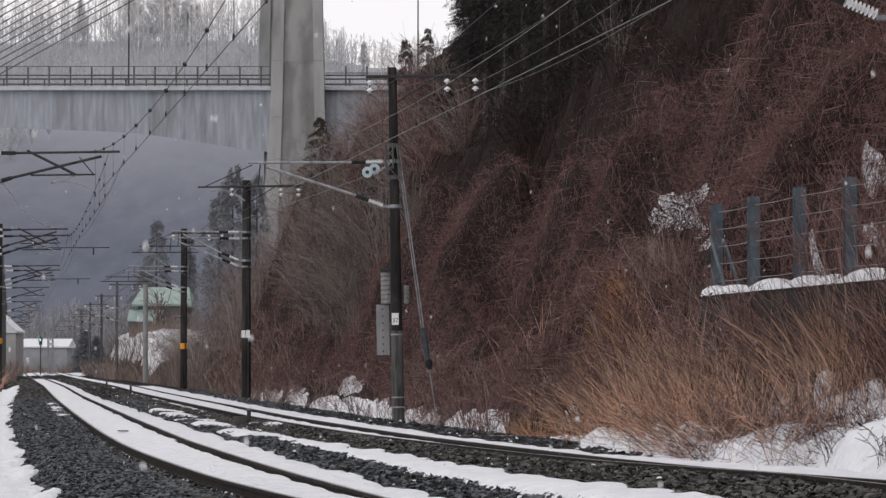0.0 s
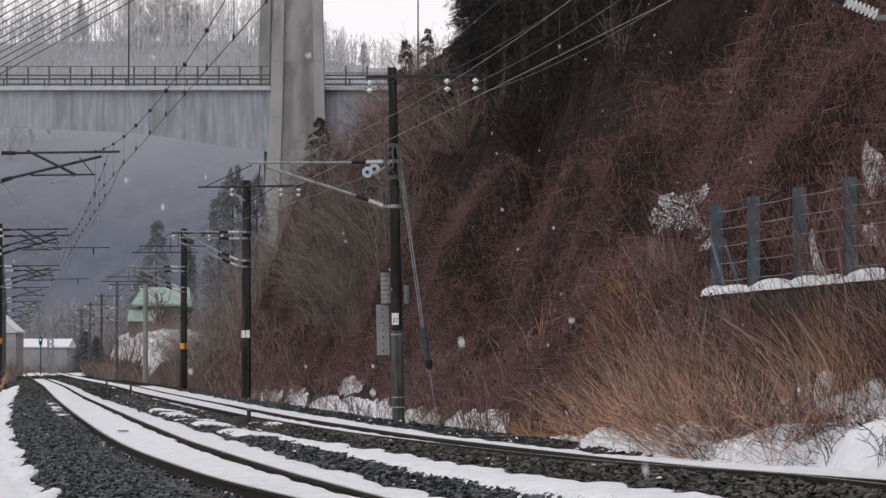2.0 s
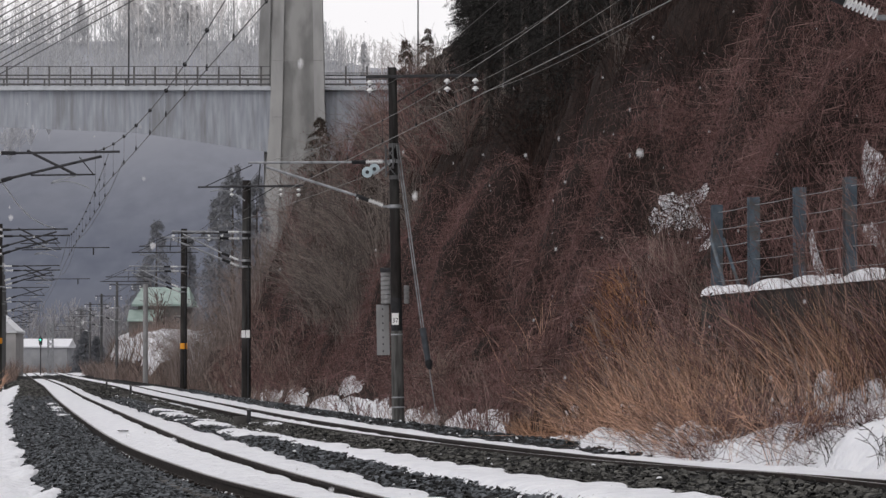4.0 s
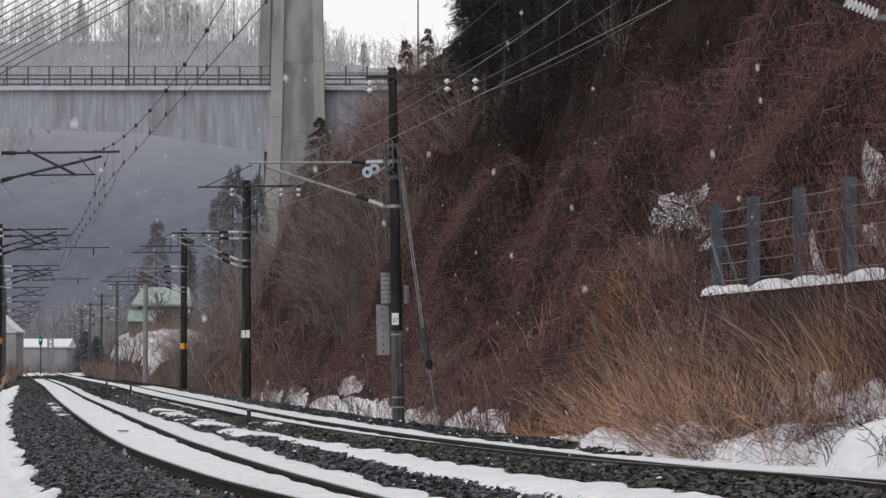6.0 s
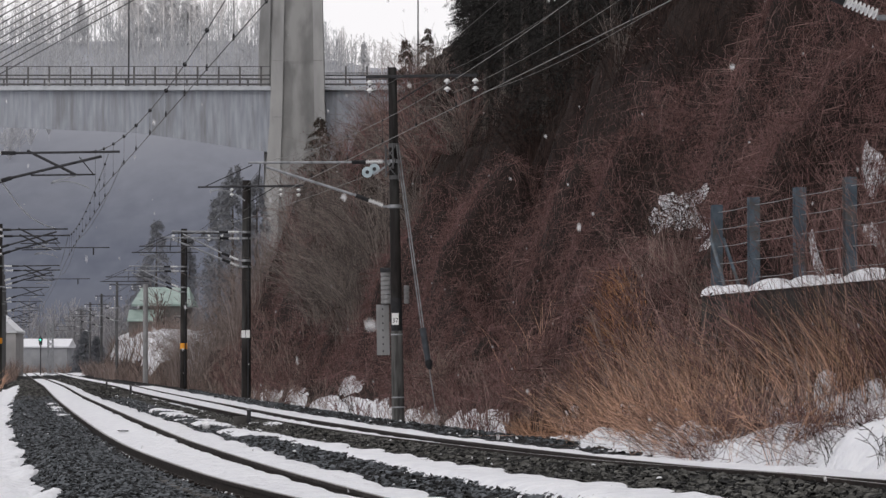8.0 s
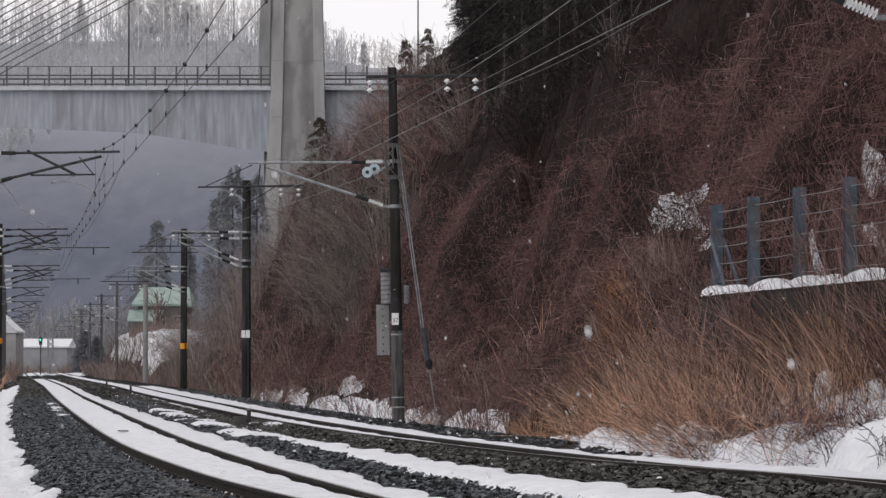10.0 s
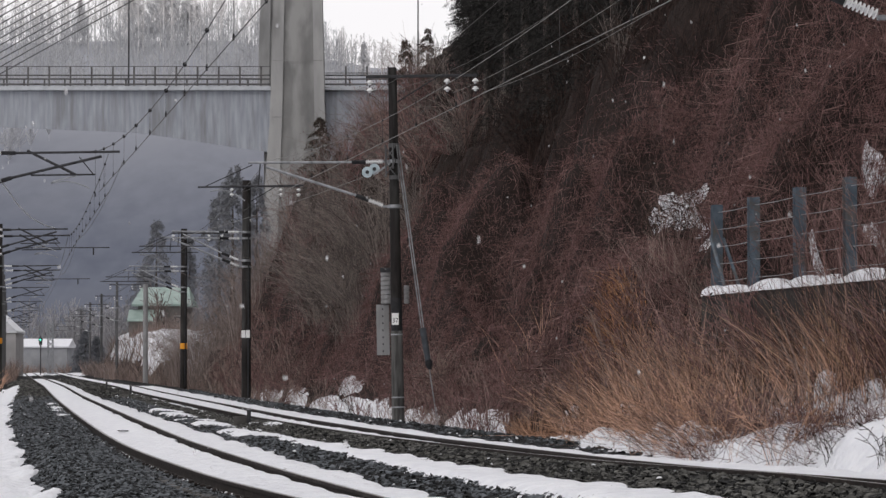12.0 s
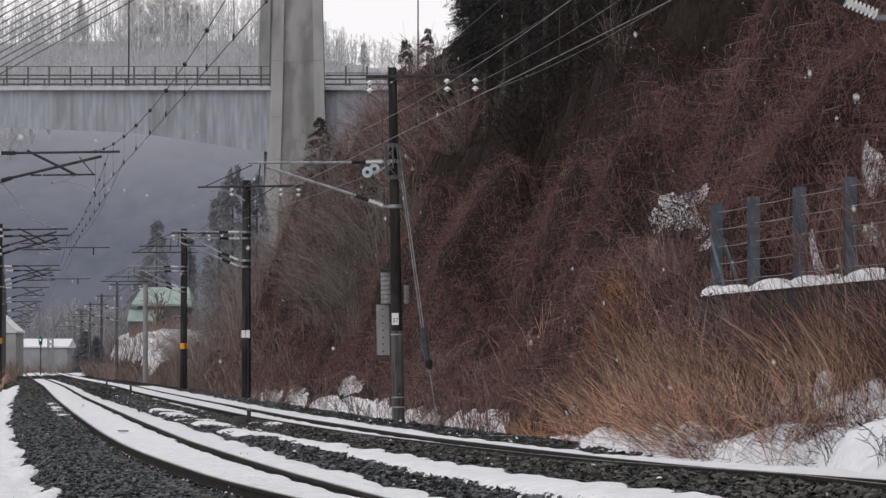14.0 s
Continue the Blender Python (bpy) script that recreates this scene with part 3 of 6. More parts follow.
def build_snow():
    K = lambda v: (lambda s: v + 0 * s)
    snow_sheet("track_snow", "smooth white snow filling the near track between its rails", -24, 252, 0.3, K(-0.535), K(0.535), 30, 0.13,
               lambda s, u: rail_z(s, u, False) - 0.172 - 0.02 * smooth(0.0, -0.5, u), 0.03, 0.06, 11, edge=0.03)
    snow_sheet("track_snow", "snow strip lying against the outer rail of the near track", -24, 240, 0.2, K(0.595),
               lambda s: np.interp(s, [18, 27, 45, 75, 110], [1.35, 1.5, 1.6, 1.45, 1.2]), 22, 0.13, lambda s, u: np.minimum(rail_z(s, 0.56, False) - 0.15, bed_z(s, 1.0) + 0.03) * smooth(1.6, 0.6, u) + bed_z(s, u) * (1 - smooth(1.6, 0.6, u)), 0.01, 0.17, 21)
    snow_sheet("track_snow", "thin snow between the sleeper ends", 72, 97, 0.06, K(-0.98), K(-0.62), 12, 0.035, lambda s, u: rail_z(s, -0.56, False) - 0.165 + 0.05 * np.sin(s * 10.8), 0.16, 0.06, 27, patch=-0.16)
    snow_sheet("track_snow", "tongue of snow between the two tracks", -24, 50, 0.2, lambda s: np.interp(s, [18, 24, 33, 43, 49], [1.85, 1.9, 2.2, 2.45, 2.6]),
               lambda s: np.interp(s, [18, 28, 33, 43, 49], [2.75, 2.85, 2.85, 2.75, 2.7]), 26, 0.09, bed_z, 0.16, 0.14, 31)
    snow_sheet("track_snow", "broken snow patches between the two tracks", 44, 75, 0.2, K(1.75), K(2.6), 14, 0.11, bed_z, 0.2, 0.2, 35, patch=-0.02)
    snow_sheet("track_snow", "snow filling the far track between its rails", -24, 310, 0.3, lambda s: gap(s) - 0.53, lambda s: gap(s) + 0.535, 26, 0.13,
               lambda s, u: rail_z(s, u - gap(s), True) - 0.145 - 0.04 * smooth(95, 60, s), 0.03, 0.04, 41, edge=0.03)
    snow_sheet("track_snow", "thin snow against the foot of the far track", 50, 150, 0.3, lambda s: gap(s) - 0.95, lambda s: gap(s) - 0.6, 8, 0.08, bed_z, 0.1, 0.02, 45, patch=0.1)
    snow_sheet("track_snow", "snow strip beyond the far track", -24, 160, 0.25, lambda s: gap(s) + 0.6,
               lambda s: np.interp(s, [17, 20, 23, 26, 30, 36, 40, 60, 76, 110], [5.85, 6.1, 5.75, 5.5, 5.48, 5.5, 5.55, 5.7, 5.6, 5.9]), 22, 0.13, bed_z, 0.01, 0.16, 51)
    g = lambda s, u: ground_z(*on_line(s, u))
    snow_sheet("snow_bank", "deep snow on the bank beside the ballast shoulder", 10, 170, 0.2, K(-14.0), lambda s: np.interp(s, [17, 24, 60, 100, 150], [-2.08, -2.25, -2.4, -2.25, -1.95]), 70, 0.2,
               lambda s, u: np.maximum(g(s, u), bed_z(s, np.maximum(u, -2.6)) - 0.03), 0.1, 0.26, 61, edge=0.16, grade=1.9)
    snow_sheet("snow_bank", "deep snow on the bank where the line begins", -25, 12.5, 0.35, K(-14.0), lambda s: -2.05 + 0 * s, 50, 0.18,
               lambda s, u: np.maximum(g(s, u), bed_z(s, np.maximum(u, -2.6)) - 0.03), 0.1, 0.26, 61, edge=0.16)
    snow_sheet("snow_patch", "patchy snow under the dry brush of the verge", 28, 120, 0.3, lambda s: np.interp(s, [28, 40, 60, 120], [6.7, 7.0, 7.1, 7.2]), lambda s: np.interp(s, [28, 45, 60, 120], [9.2, 8.8, 8.7, 8.9]), 30, 0.16, g, 0.15, 0.3, 71, patch=-0.05, long=3.0)
    snow_sheet("snow_bank", "humped snow bank under reddish brush beside the far track", 8, 40, 0.12, bank_edge, K(9.6), 70, 0.1, bank_z, 0.12, 0.5, 81)
    # Mostly out of view; added to bounce light up under the bridge.
    snow_sheet("snow_field", "flat snow-covered valley floor", 10, 460, 6.0, K(-200.0), K(-13.0), 40, 0.22, g, 0.1, 0.1, 83)
    snow_sheet("snow_field", "snow-covered yard below the houses", 228, 330, 1.0, K(9.0), K(26.0), 50, 0.35, g, 0.6, 0.6, 85, patch=0.75)
    snow_sheet("snow_field", "thin snow over the far end of the line", 330, 470, 2.0, K(-8.0), K(16.0), 24, 0.12, g, 0.5, 0.5, 87, patch=0.15)
    spots = [(s0, u0, ls, wu, 0.08, 1.2) for s0, u0, ls, wu in ((54.2, 12.84, 1.0, 0.13), (52.8, 12.78, 1.0, 0.13), (51.2, 12.65, 0.9, 0.12), (53.2, 12.5, 1.0, 0.13),
                                                               (50.8, 12.3, 0.9, 0.13), (49.6, 12.3, 0.8, 0.12), (48.0, 12.0, 0.7, 0.1), (54.6, 12.6, 0.8, 0.1), (46.2, 11.6, 0.6, 0.07))]
    spots += [(39.7, 13.17, 0.6, 0.12, 0.1, 1.4), (40.6, 12.36, 0.4, 0.045, 0.08, 1.5), (38.7, 12.82, 0.5, 0.08, 0.1, 1.6), (33.0, 11.4, 2.0, 0.12, 0.16, 1.7)]
    spots += [(82.0, 8.45, 9.0, 0.36, 0.14, 0.2), (89.5, 8.55, 4.0, 0.26, 0.12, 0.3), (86.2, 9.1, 2.8, 0.2, 0.14, 0.45), (75.0, 8.35, 4.0, 0.22, 0.1, 0.6), (112.5, 8.6, 4.0, 0.16, 0.1, 0.9), (101.0, 8.6, 2.5, 0.14, 0.1, 0.9),
              (58.0, 8.4, 3.0, 0.12, 0.1, 0.9), (66.0, 8.35, 2.5, 0.12, 0.1, 0.9), (43.0, 8.2, 2.5, 0.35, 0.15, 0.75)]
    for k, (st, u, ls, wu, th, rag) in enumerate(spots):
        snow_blob(st, u, ls, wu, th, g, 200 + 7 * k, rag)


build_snow()


def snow_crumbs(name, label, n, s0, s1, place, size, seed):
    """Small separate lumps of snow; place(s, rng) gives their across offset and height."""
    rng = np.random.default_rng(seed)
    s = s0 + (s1 - s0) * rng.random(n) ** 1.3
    u, z = place(s, rng)
    X, Y = on_line(s, u)
    k = np.arange(6) * math.pi / 3
    ring = np.stack([np.cos(k), np.sin(k), 0 * k], -1)
    base = np.concatenate([ring, ring * np.array([0.6, 0.6, 0]) + np.array([0, 0, 0.55]), [[0, 0, 0.8]]])
    V = base[None] * (size * rng.uniform(0.4, 1.4, n))[:, None, None] * rng.uniform(0.7, 1.4, (n, 1, 3)) * (1 + 0.4 * (rng.random((n, 13, 1)) - 0.5))
    V = V + np.stack([X, Y, z], -1)[:, None]
    F = [(a, (a + 1) % 6, 6 + (a + 1) % 6) for a in range(6)] + [(a, 6 + (a + 1) % 6, 6 + a) for a in range(6)] + [(6 + a, 6 + (a + 1) % 6, 12) for a in range(6)]
    F = (np.arange(n)[:, None, None] * 13 + np.array(F)[None]).reshape(-1, 3)
    tagged(new(name, mesh_np(name, V.reshape(-1, 3), F, SNOW, True)), label, "snow", kind="stuff")


snow_crumbs("snow_crumbs", "crumbs of snow caught along the foot of the rail", 170, 15, 80,
            lambda s, rng: (-0.665 + rng.normal(0, 0.012, len(s)), rail_z(s, -0.5665, False) - 0.122), 0.012, 41)
snow_crumbs("snow_crumbs", "scattered crumbs of snow on the ballast shoulder", 30, 16, 120,
            lambda s, rng: ((lambda u: (u, bed_z(s, u) + 0.03))(rng.uniform(-2.6, -1.6, len(s)))), 0.02, 42)
snow_crumbs("snow_crumbs", "scattered crumbs of snow between the two tracks", 150, 16, 110,
            lambda s, rng: ((lambda u: (u, bed_z(s, u) + 0.03))(rng.uniform(1.4, 3.3, len(s)))), 0.022, 43)
snow_crumbs("snow_crumbs", "scattered crumbs of snow on the far verge", 150, 18, 130,
            lambda s, rng: ((lambda u: (u, bed_z(s, u) + 0.03))(rng.uniform(5.8, 7.2, len(s)))), 0.025, 44)


# ---- retaining wall and rockfall fence ----
def build_wall():
    """Concrete wall parallel to the line with a snow cap; its far end is square."""
    root = tagged(new("retaining_wall"), "dark weathered concrete retaining wall with a snow cap", "wall", kind="structure")

    def strip(name, prof, material, wob=0.0, seed=0, s0=8.0, s1=39.2, step=0.5, smooth_it=False):
        ss = np.append(np.arange(s0, s1 - 0.01, step), s1)
        prof = np.array(prof)
        K = len(prof)
        U = 9.75 + prof[None, :, 0] + 0 * ss[:, None]
        X, Y = on_line(ss[:, None] + 0 * U, U)
        top = 2.63 + rise(ss)
        Z = top[:, None] + prof[None, :, 1] * (1 + wob * np.where(prof[None, :, 1] > 0, vnoise(ss[:, None] / 0.7, seed + 0 * U, seed, 3), 0))
        V = np.stack([X, Y, Z], -1).reshape(-1, 3)
        bm = bmesh.new()
        vs = [bm.verts.new(v) for v in V]
        for i in range(len(ss) - 1):
            for k in range(K):
                k2 = (k + 1) % K
                bm.faces.new((vs[i * K + k], vs[i * K + k2], vs[(i + 1) * K + k2], vs[(i + 1) * K + k]))
        bm.faces.new(vs[:K])
        bm.faces.new(vs[-K:])
        return part(name, bm_mesh(name, bm, material, smooth_it), root)
    strip("wall_body", [(-0.12, -3.4), (0.0, 0.0), (0.42, 0.0), (0.42, -3.4)], WALLC)
    # the cap of snow breaks into humps
    edges = [39.2, 38.5, 36.6, 33.9, 32.1, 31.1, 28.6, 25.0, 20.0, 14.0, 8.0]
    for k, (b, a) in enumerate(zip(edges, edges[1:])):
        cap = []
        ss = np.linspace(a + 0.05, b - 0.05, 14)
        tt = np.linspace(0, math.pi, 9)
        S, T = np.meshgrid(ss, tt, indexing="ij")
        env = np.sin(math.pi * (ss - a) / (b - a)) ** (0.75 if b - a < 3 else 0.4)
        hgt = (0.185 + 0.04 * vnoise(ss, 0 * ss, 17, 2)) * (0.12 + 0.88 * env)
        U = 9.75 + 0.2 - (0.22 + 0.06 * env[:, None] + 0.02 * vnoise(S / 0.25, T, 19, 2)) * np.cos(T)
        X, Y = on_line(S, U)
        Z = 2.63 + rise(S) - 0.02 + hgt[:, None] * np.sin(T) ** 0.6
        idx = np.arange(S.size).reshape(S.shape)
        F = np.stack([idx[:-1, :-1], idx[1:, :-1], idx[1:, 1:], idx[:-1, 1:]], -1).reshape(-1, 4)
        part("snow_cap", mesh_np("snow_cap", np.stack([X, Y, Z], -1).reshape(-1, 3), F, SNOW, True), root, "rounded hump of fresh snow")


def build_fence():
    """Posts of H-section steel, wire ropes strung between, a raking strut at the end post."""
    root = tagged(new("rockfall_fence"), "blue-grey steel rockfall fence with strung wire ropes", "fence")
    stations = [39.1, 36.6, 33.8, 31.1, 28.4, 25.7, 23.0, 20.3]
    heights = 1.66
    flange, web = 0.18, 0.16
    bm = bmesh.new()
    for dx in (-web / 2, web / 2):
        bmesh.ops.create_cube(bm, size=1, matrix=Matrix.Translation((0, dx, heights / 2)) @ Matrix.Diagonal((flange, 0.014, heights, 1)))
    bmesh.ops.create_cube(bm, size=1, matrix=Matrix.Translation((0, 0, heights / 2)) @ Matrix.Diagonal((0.012, web - 0.014, heights, 1)))
    pm = bm_mesh("post", bm, FENCE)
    places = []
    for st in stations:
        X, Y = on_line(st, 10.0)
        th = float(np.interp(st, S_LINE, HEAD))
        z = 2.6 + float(rise(st))
        places.append(Vector((X, Y, z)))
        part("post", pm, root, at=Matrix.Translation((X, Y, z)) @ Matrix.Rotation(th, 4, "Z"))
    for a, b in zip(places, places[1:]):
        for k in range(5):
            zz = Vector((0, 0, 0.28 + 0.31 * k))
            mid = (a + b) / 2 + zz - Vector((0, 0, 0.015))
            part("wire_rope", rod_path("wire_rope", [a + zz, mid, b + zz], 0.0065, GALV, 5), root, "thin galvanised rope")
    th = float(np.interp(39.1, S_LINE, HEAD))
    along = Vector((math.sin(th), -math.cos(th), 0))
    foot = places[0] + along * 1.1 + Vector((-0.1, 0, 0.0))
    part("strut", tube("strut", places[0] + Vector((-0.1, 0, 1.05)), foot, 0.035, FENCE, seg=8), root)
    part("strut", tube("strut", places[0] + Vector((0.12, 0, 1.05)), foot + Vector((0.3, 0.3, 0)), 0.03, FENCE, seg=8), root)


build_wall()
build_fence()


# ---- overhead line masts ----
def insulator(name, a, b, r, n, parent):
    prof = [(0, r * 0.4)]
    for k in range(n):
        t0 = (k + 0.12) / n
        prof += [(t0, r * 0.45), (t0 + 0.25 / n, r), (t0 + 0.5 / n, r * 0.95), (t0 + 0.62 / n, r * 0.45)]
    prof.append((1, r * 0.4))
    return part(name, lathe_along(name, a, b, prof, PORCELAIN, 12), parent, "white ribbed porcelain insulator")


def cantilever(root, x0, zt, d, reach=3.35, zoff=0.0, y=0.0, curl=True, pull=False):
    """Bracket assembly: d = -1 or 1 along x towards the track."""
    # Pull arms take dark steel: their backlit silhouette is put into the colour.
    metal = DARKSTEEL if pull else GALV

    def P(x, z):
        return (x0 + d * x, y, z + zoff)
    insulator("insulator", P(0.28, zt), P(0.72, zt), 0.062, 9, root)
    part("sleeve", tube("sleeve", P(0.72, zt), P(1.08, zt), 0.05, BLACKRUB), root, "black rubber sleeve")
    part("top_tube", tube("top_tube", P(1.05, zt), P(reach, zt + 0.035), 0.03, metal), root)
    zl = 0.3 if pull else 0.0
    insulator("insulator", P(0.3, zt - 1.12 + zl), P(0.66, zt - 0.98 + zl * 0.9), 0.062, 8, root)
    part("sleeve", tube("sleeve", P(0.66, zt - 0.98 + zl * 0.9), P(0.98, zt - 0.85 + zl * 0.8), 0.055, BLACKRUB), root, "black rubber sleeve")
    part("diagonal_tube", tube("diagonal_tube", P(0.95, zt - 0.86 + zl * 0.8), P(reach - 0.45, zt - 0.08), 0.034, metal), root)
    if pull:
        part("registration_arm", tube("registration_arm", P(1.45, zt - 0.55), P(3.05, zt - 0.53), 0.022, DARKSTEEL), root)
        part("strut", tube("strut", P(1.36, zt + 0.06), P(2.55, zt - 0.53), 0.034, DARKSTEEL), root)
        part("hanger", tube("hanger", P(2.65, zt - 0.1), P(3.0, zt - 0.53), 0.014, DARKSTEEL), root)
        pts = [P(1.95 + 0.95 * t, zt - 0.75 + 0.07 * math.sin(math.pi * t) - 0.12 * t * t) for t in np.linspace(0, 1, 9)]
        part("steady_arm", rod_path("steady_arm", [P(2.6, zt - 0.56), P(2.0, zt - 0.7)] + pts, 0.016, GALV, 6), root, "thin curved steady arm")
        for z in (zt, zt - 1.15):
            part("bracket", tube("bracket", P(0.0, z), P(0.3, z), 0.03, GALV), root)
            part("pole_band", tube("pole_band", (x0, y, z + zoff - 0.04), (x0, y, z + zoff + 0.04), 0.185, GALV, seg=16), root)
        return
    part("registration_arm", tube("registration_arm", P(reach - 1.4, zt - 0.57), P(reach + 1.3, zt - 0.57), 0.022, DARKSTEEL), root)
    part("hanger", tube("hanger", P(reach - 0.3, zt), P(reach - 0.25, zt - 0.57), 0.016, DARKSTEEL), root)
    part("stay_rod", tube("stay_rod", P(reach + 1.1, zt - 0.55), P(reach - 0.1, zt - 0.02), 0.012, DARKSTEEL), root)
    if curl:
        pts = [P(reach + 1.0 - 0.9 * t, zt - 0.66 - 0.02 + 0.06 * math.sin(math.pi * t) - 0.26 * t * t) for t in np.linspace(0, 1, 9)]
        part("steady_arm", rod_path("steady_arm", pts, 0.016, GALV, 6), root, "thin curved steady arm")
    for z in (zt, zt - 1.15):
        part("bracket", tube("bracket", P(0.0, z), P(0.3, z), 0.03, GALV), root)
        part("pole_band", tube("pole_band", (x0, y, z + zoff - 0.04), (x0, y, z + zoff + 0.04), 0.185, GALV, seg=16), root)


def mast(d, height=8.95, crossarm=True, material=None, thick=0.195, label="dark weathered concrete catenary mast with a bracket arm", arm=6.6, reach=3.35, taper=0.88):
    root = tagged(new("catenary_mast"), label, "mast", "catenary masts")
    part("pole", tube("pole", (0, 0, -0.8), (0, 0, height), thick, material or POLE, thick * taper, 20), root)
    cantilever(root, 0, arm, d, reach, pull=d > 0)
    if crossarm:
        part("crossarm", box("crossarm", (2.85, 0.075, 0.075), (0.75, -0.2, height - 0.25), DARKSTEEL, 0.01), root)
        part("crossarm_stay", tube("crossarm_stay", (1.2, -0.2, height - 0.25), (0.1, -0.1, height - 0.9), 0.018, DARKSTEEL), root)
        for x in (-0.58, 1.4, 2.12):
            for k in range(2):
                zi = height - 0.33 - 0.2 * k
                part("insulator", lathe_along("insulator", (x, -0.2, zi), (x, -0.2, zi - 0.13), [(0, 0.03), (0.15, 0.045), (0.45, 0.088), (0.62, 0.09), (0.66, 0.045), (1, 0.035)], PORCELAIN, 14), root, "white porcelain disc insulator")
            part("insulator_pin", tube("insulator_pin", (x, -0.2, height - 0.75), (x, -0.2, height - 0.2), 0.014, DARKSTEEL), root)
    return root


def text_mesh(name, body, size, material):
    c = bpy.data.curves.new(name, "FONT")
    c.body, c.size, c.extrude, c.align_x, c.align_y = body, size, 0.002, "CENTER", "CENTER"
    ob = bpy.data.objects.new(name, c)
    scene.collection.objects.link(ob)
    me = bpy.data.meshes.new_from_object(ob.evaluated_get(bpy.context.evaluated_depsgraph_get()))
    bpy.data.objects.remove(ob)
    me.materials.clear()
    me.materials.append(material)
    return me


def numbered_mast():
    """The nearest mast, a tensioning mast: number plate, balancer pulleys, weight stack, guy wires."""
    root = mast(-1, 9.1, thick=0.165, label="dark concrete tensioning mast with a white number plate", arm=6.69, reach=3.72, taper=0.65)
    root.matrix_basis = Matrix.Translation((-1.14, 75.0, -0.1)) @ Matrix.Rotation(radians(-1.0), 4, "Y")
    plate = part("number_plate", box("number_plate", (0.175, 0.012, 0.3), (-0.03, -0.162, 2.66), PLATE, 0.004), root, "white enamel plate numbered 37")
    part("digits", text_mesh("digits", "37", 0.16, INK), plate, "black digits 37", Matrix.Translation((-0.03, -0.171, 2.62)) @ Matrix.Rotation(radians(90), 4, "X"))
    for z in (2.25, 2.5, 0.65, 0.4):
        part("steel_strap", tube("steel_strap", (0, 0, z), (0, 0, z + 0.035), 0.164 - 0.006 * z, GALV, seg=20), root)
    part("sheath", tube("sheath", (0, 0, 2.36), (0, 0, 3.2), 0.1505, BLACKRUB, 0.1455, 20), root, "black wrapped section")
    part("pole_base", tube("pole_base", (0, 0, -0.8), (0, 0, 2.36), 0.168, POLE_WORN, 0.1495, 20), root, "bare grey weathered concrete foot")
    # pulleys of the balancer
    for x, y, z in ((-0.68, -0.12, 6.42), (-0.5, -0.05, 6.5)):
        wheel = part("pulley", lathe_along("pulley", (x, y - 0.03, z), (x, y + 0.03, z), [(0, 0.12), (0.15, 0.14), (0.4, 0.11), (0.6, 0.11), (0.85, 0.14), (1, 0.12)], PULLEY, 20), root, "pale blue pulley wheel")
        part("hub", tube("hub", (x, y - 0.045, z), (x, y + 0.045, z), 0.05, DARKSTEEL), wheel)
    part("yoke", box("yoke", (0.5, 0.05, 0.05), (-0.3, -0.12, 6.5), GALV, 0.01, Matrix.Rotation(radians(-35), 4, "Y")), root)
    for k, (x, z0, z1) in enumerate(((-0.2, 6.3, 7.1), (0.12, 6.2, 7.1), (-0.02, 6.5, 7.15))):
        part("bracket_plate", box("bracket_plate", (0.04, 0.12, z1 - z0), (x, -0.16, (z0 + z1) / 2), POLE_MID, 0.008), root, "bolted steel bracket")
    for za, zb in ((6.3, 6.7), (6.7, 6.3), (6.7, 7.08), (7.08, 6.7)):
        part("lattice_bar", tube("lattice_bar", (-0.24, -0.2, za), (0.06, -0.2, zb), 0.014, POLE_MID, seg=6), root)
    for z in (5.52, 6.28, 7.1):
        part("clamp_ring", tube("clamp_ring", (0, 0, z - 0.05), (0, 0, z + 0.05), 0.134, POLE_MID, seg=20), root, "galvanised clamp ring")
    # stack of balance weights in its guide
    part("guide_channel", box("guide_channel", (0.33, 0.1, 1.3), (-0.36, 0.55, 2.4), POLE_GREY, 0.01), root, "grey perforated guide channel")
    for k in range(7):
        part("bolt", tube("bolt", (-0.36, 0.49, 1.85 + 0.18 * k), (-0.36, 0.51, 1.85 + 0.18 * k), 0.022, DARKSTEEL), root)
    part("weight_cap", box("weight_cap", (0.3, 0.3, 0.12), (-0.26, 0.5, 3.93), DARKSTEEL, 0.02), root)
    for k in range(7):
        part("balance_weight", lathe_along("balance_weight", (-0.25, 0.5, 3.06 + 0.117 * k), (-0.25, 0.5, 3.06 + 0.117 * (k + 1)), [(0, 0.12), (0.2, 0.15), (0.8, 0.15), (1, 0.12)], POLE_GREY, 16), root, "round concrete weight")
    for k in range(4):
        part("balance_weight", lathe_along("balance_weight", (0.26, 0.5, 3.06 + 0.117 * k), (0.26, 0.5, 3.06 + 0.117 * (k + 1)), [(0, 0.05), (0.2, 0.07), (0.8, 0.07), (1, 0.05)], POLE_GREY, 12), root)
    # guys
    a, c0, c1, e = Vector((0.1, -0.1, 7.1)), Vector((0.66, 0.0, 2.42)), Vector((0.8, 0, 1.5)), Vector((0.97, 0, 0.2))
    for dx in (-0.025, 0.03):
        part("guy_wire", rod_path("guy_wire", [a + Vector((dx, 0, 0)), c0 + Vector((dx, 0, 0))], 0.019, GALV, 6), root, "pale twisted guy wire")
    part("guy_guard", tube("guy_guard", c0, c1, 0.085, GUARD, 0.075, 14), root, "dark guy wire guard")
    part("turnbuckle", lathe_along("turnbuckle", c1 + Vector((-0.015, 0, 0.1)), c1 + Vector((0.04, 0, -0.14)), [(0, 0.09), (0.4, 0.1), (0.6, 0.09), (1, 0.04)], BLACKRUB, 12), root)
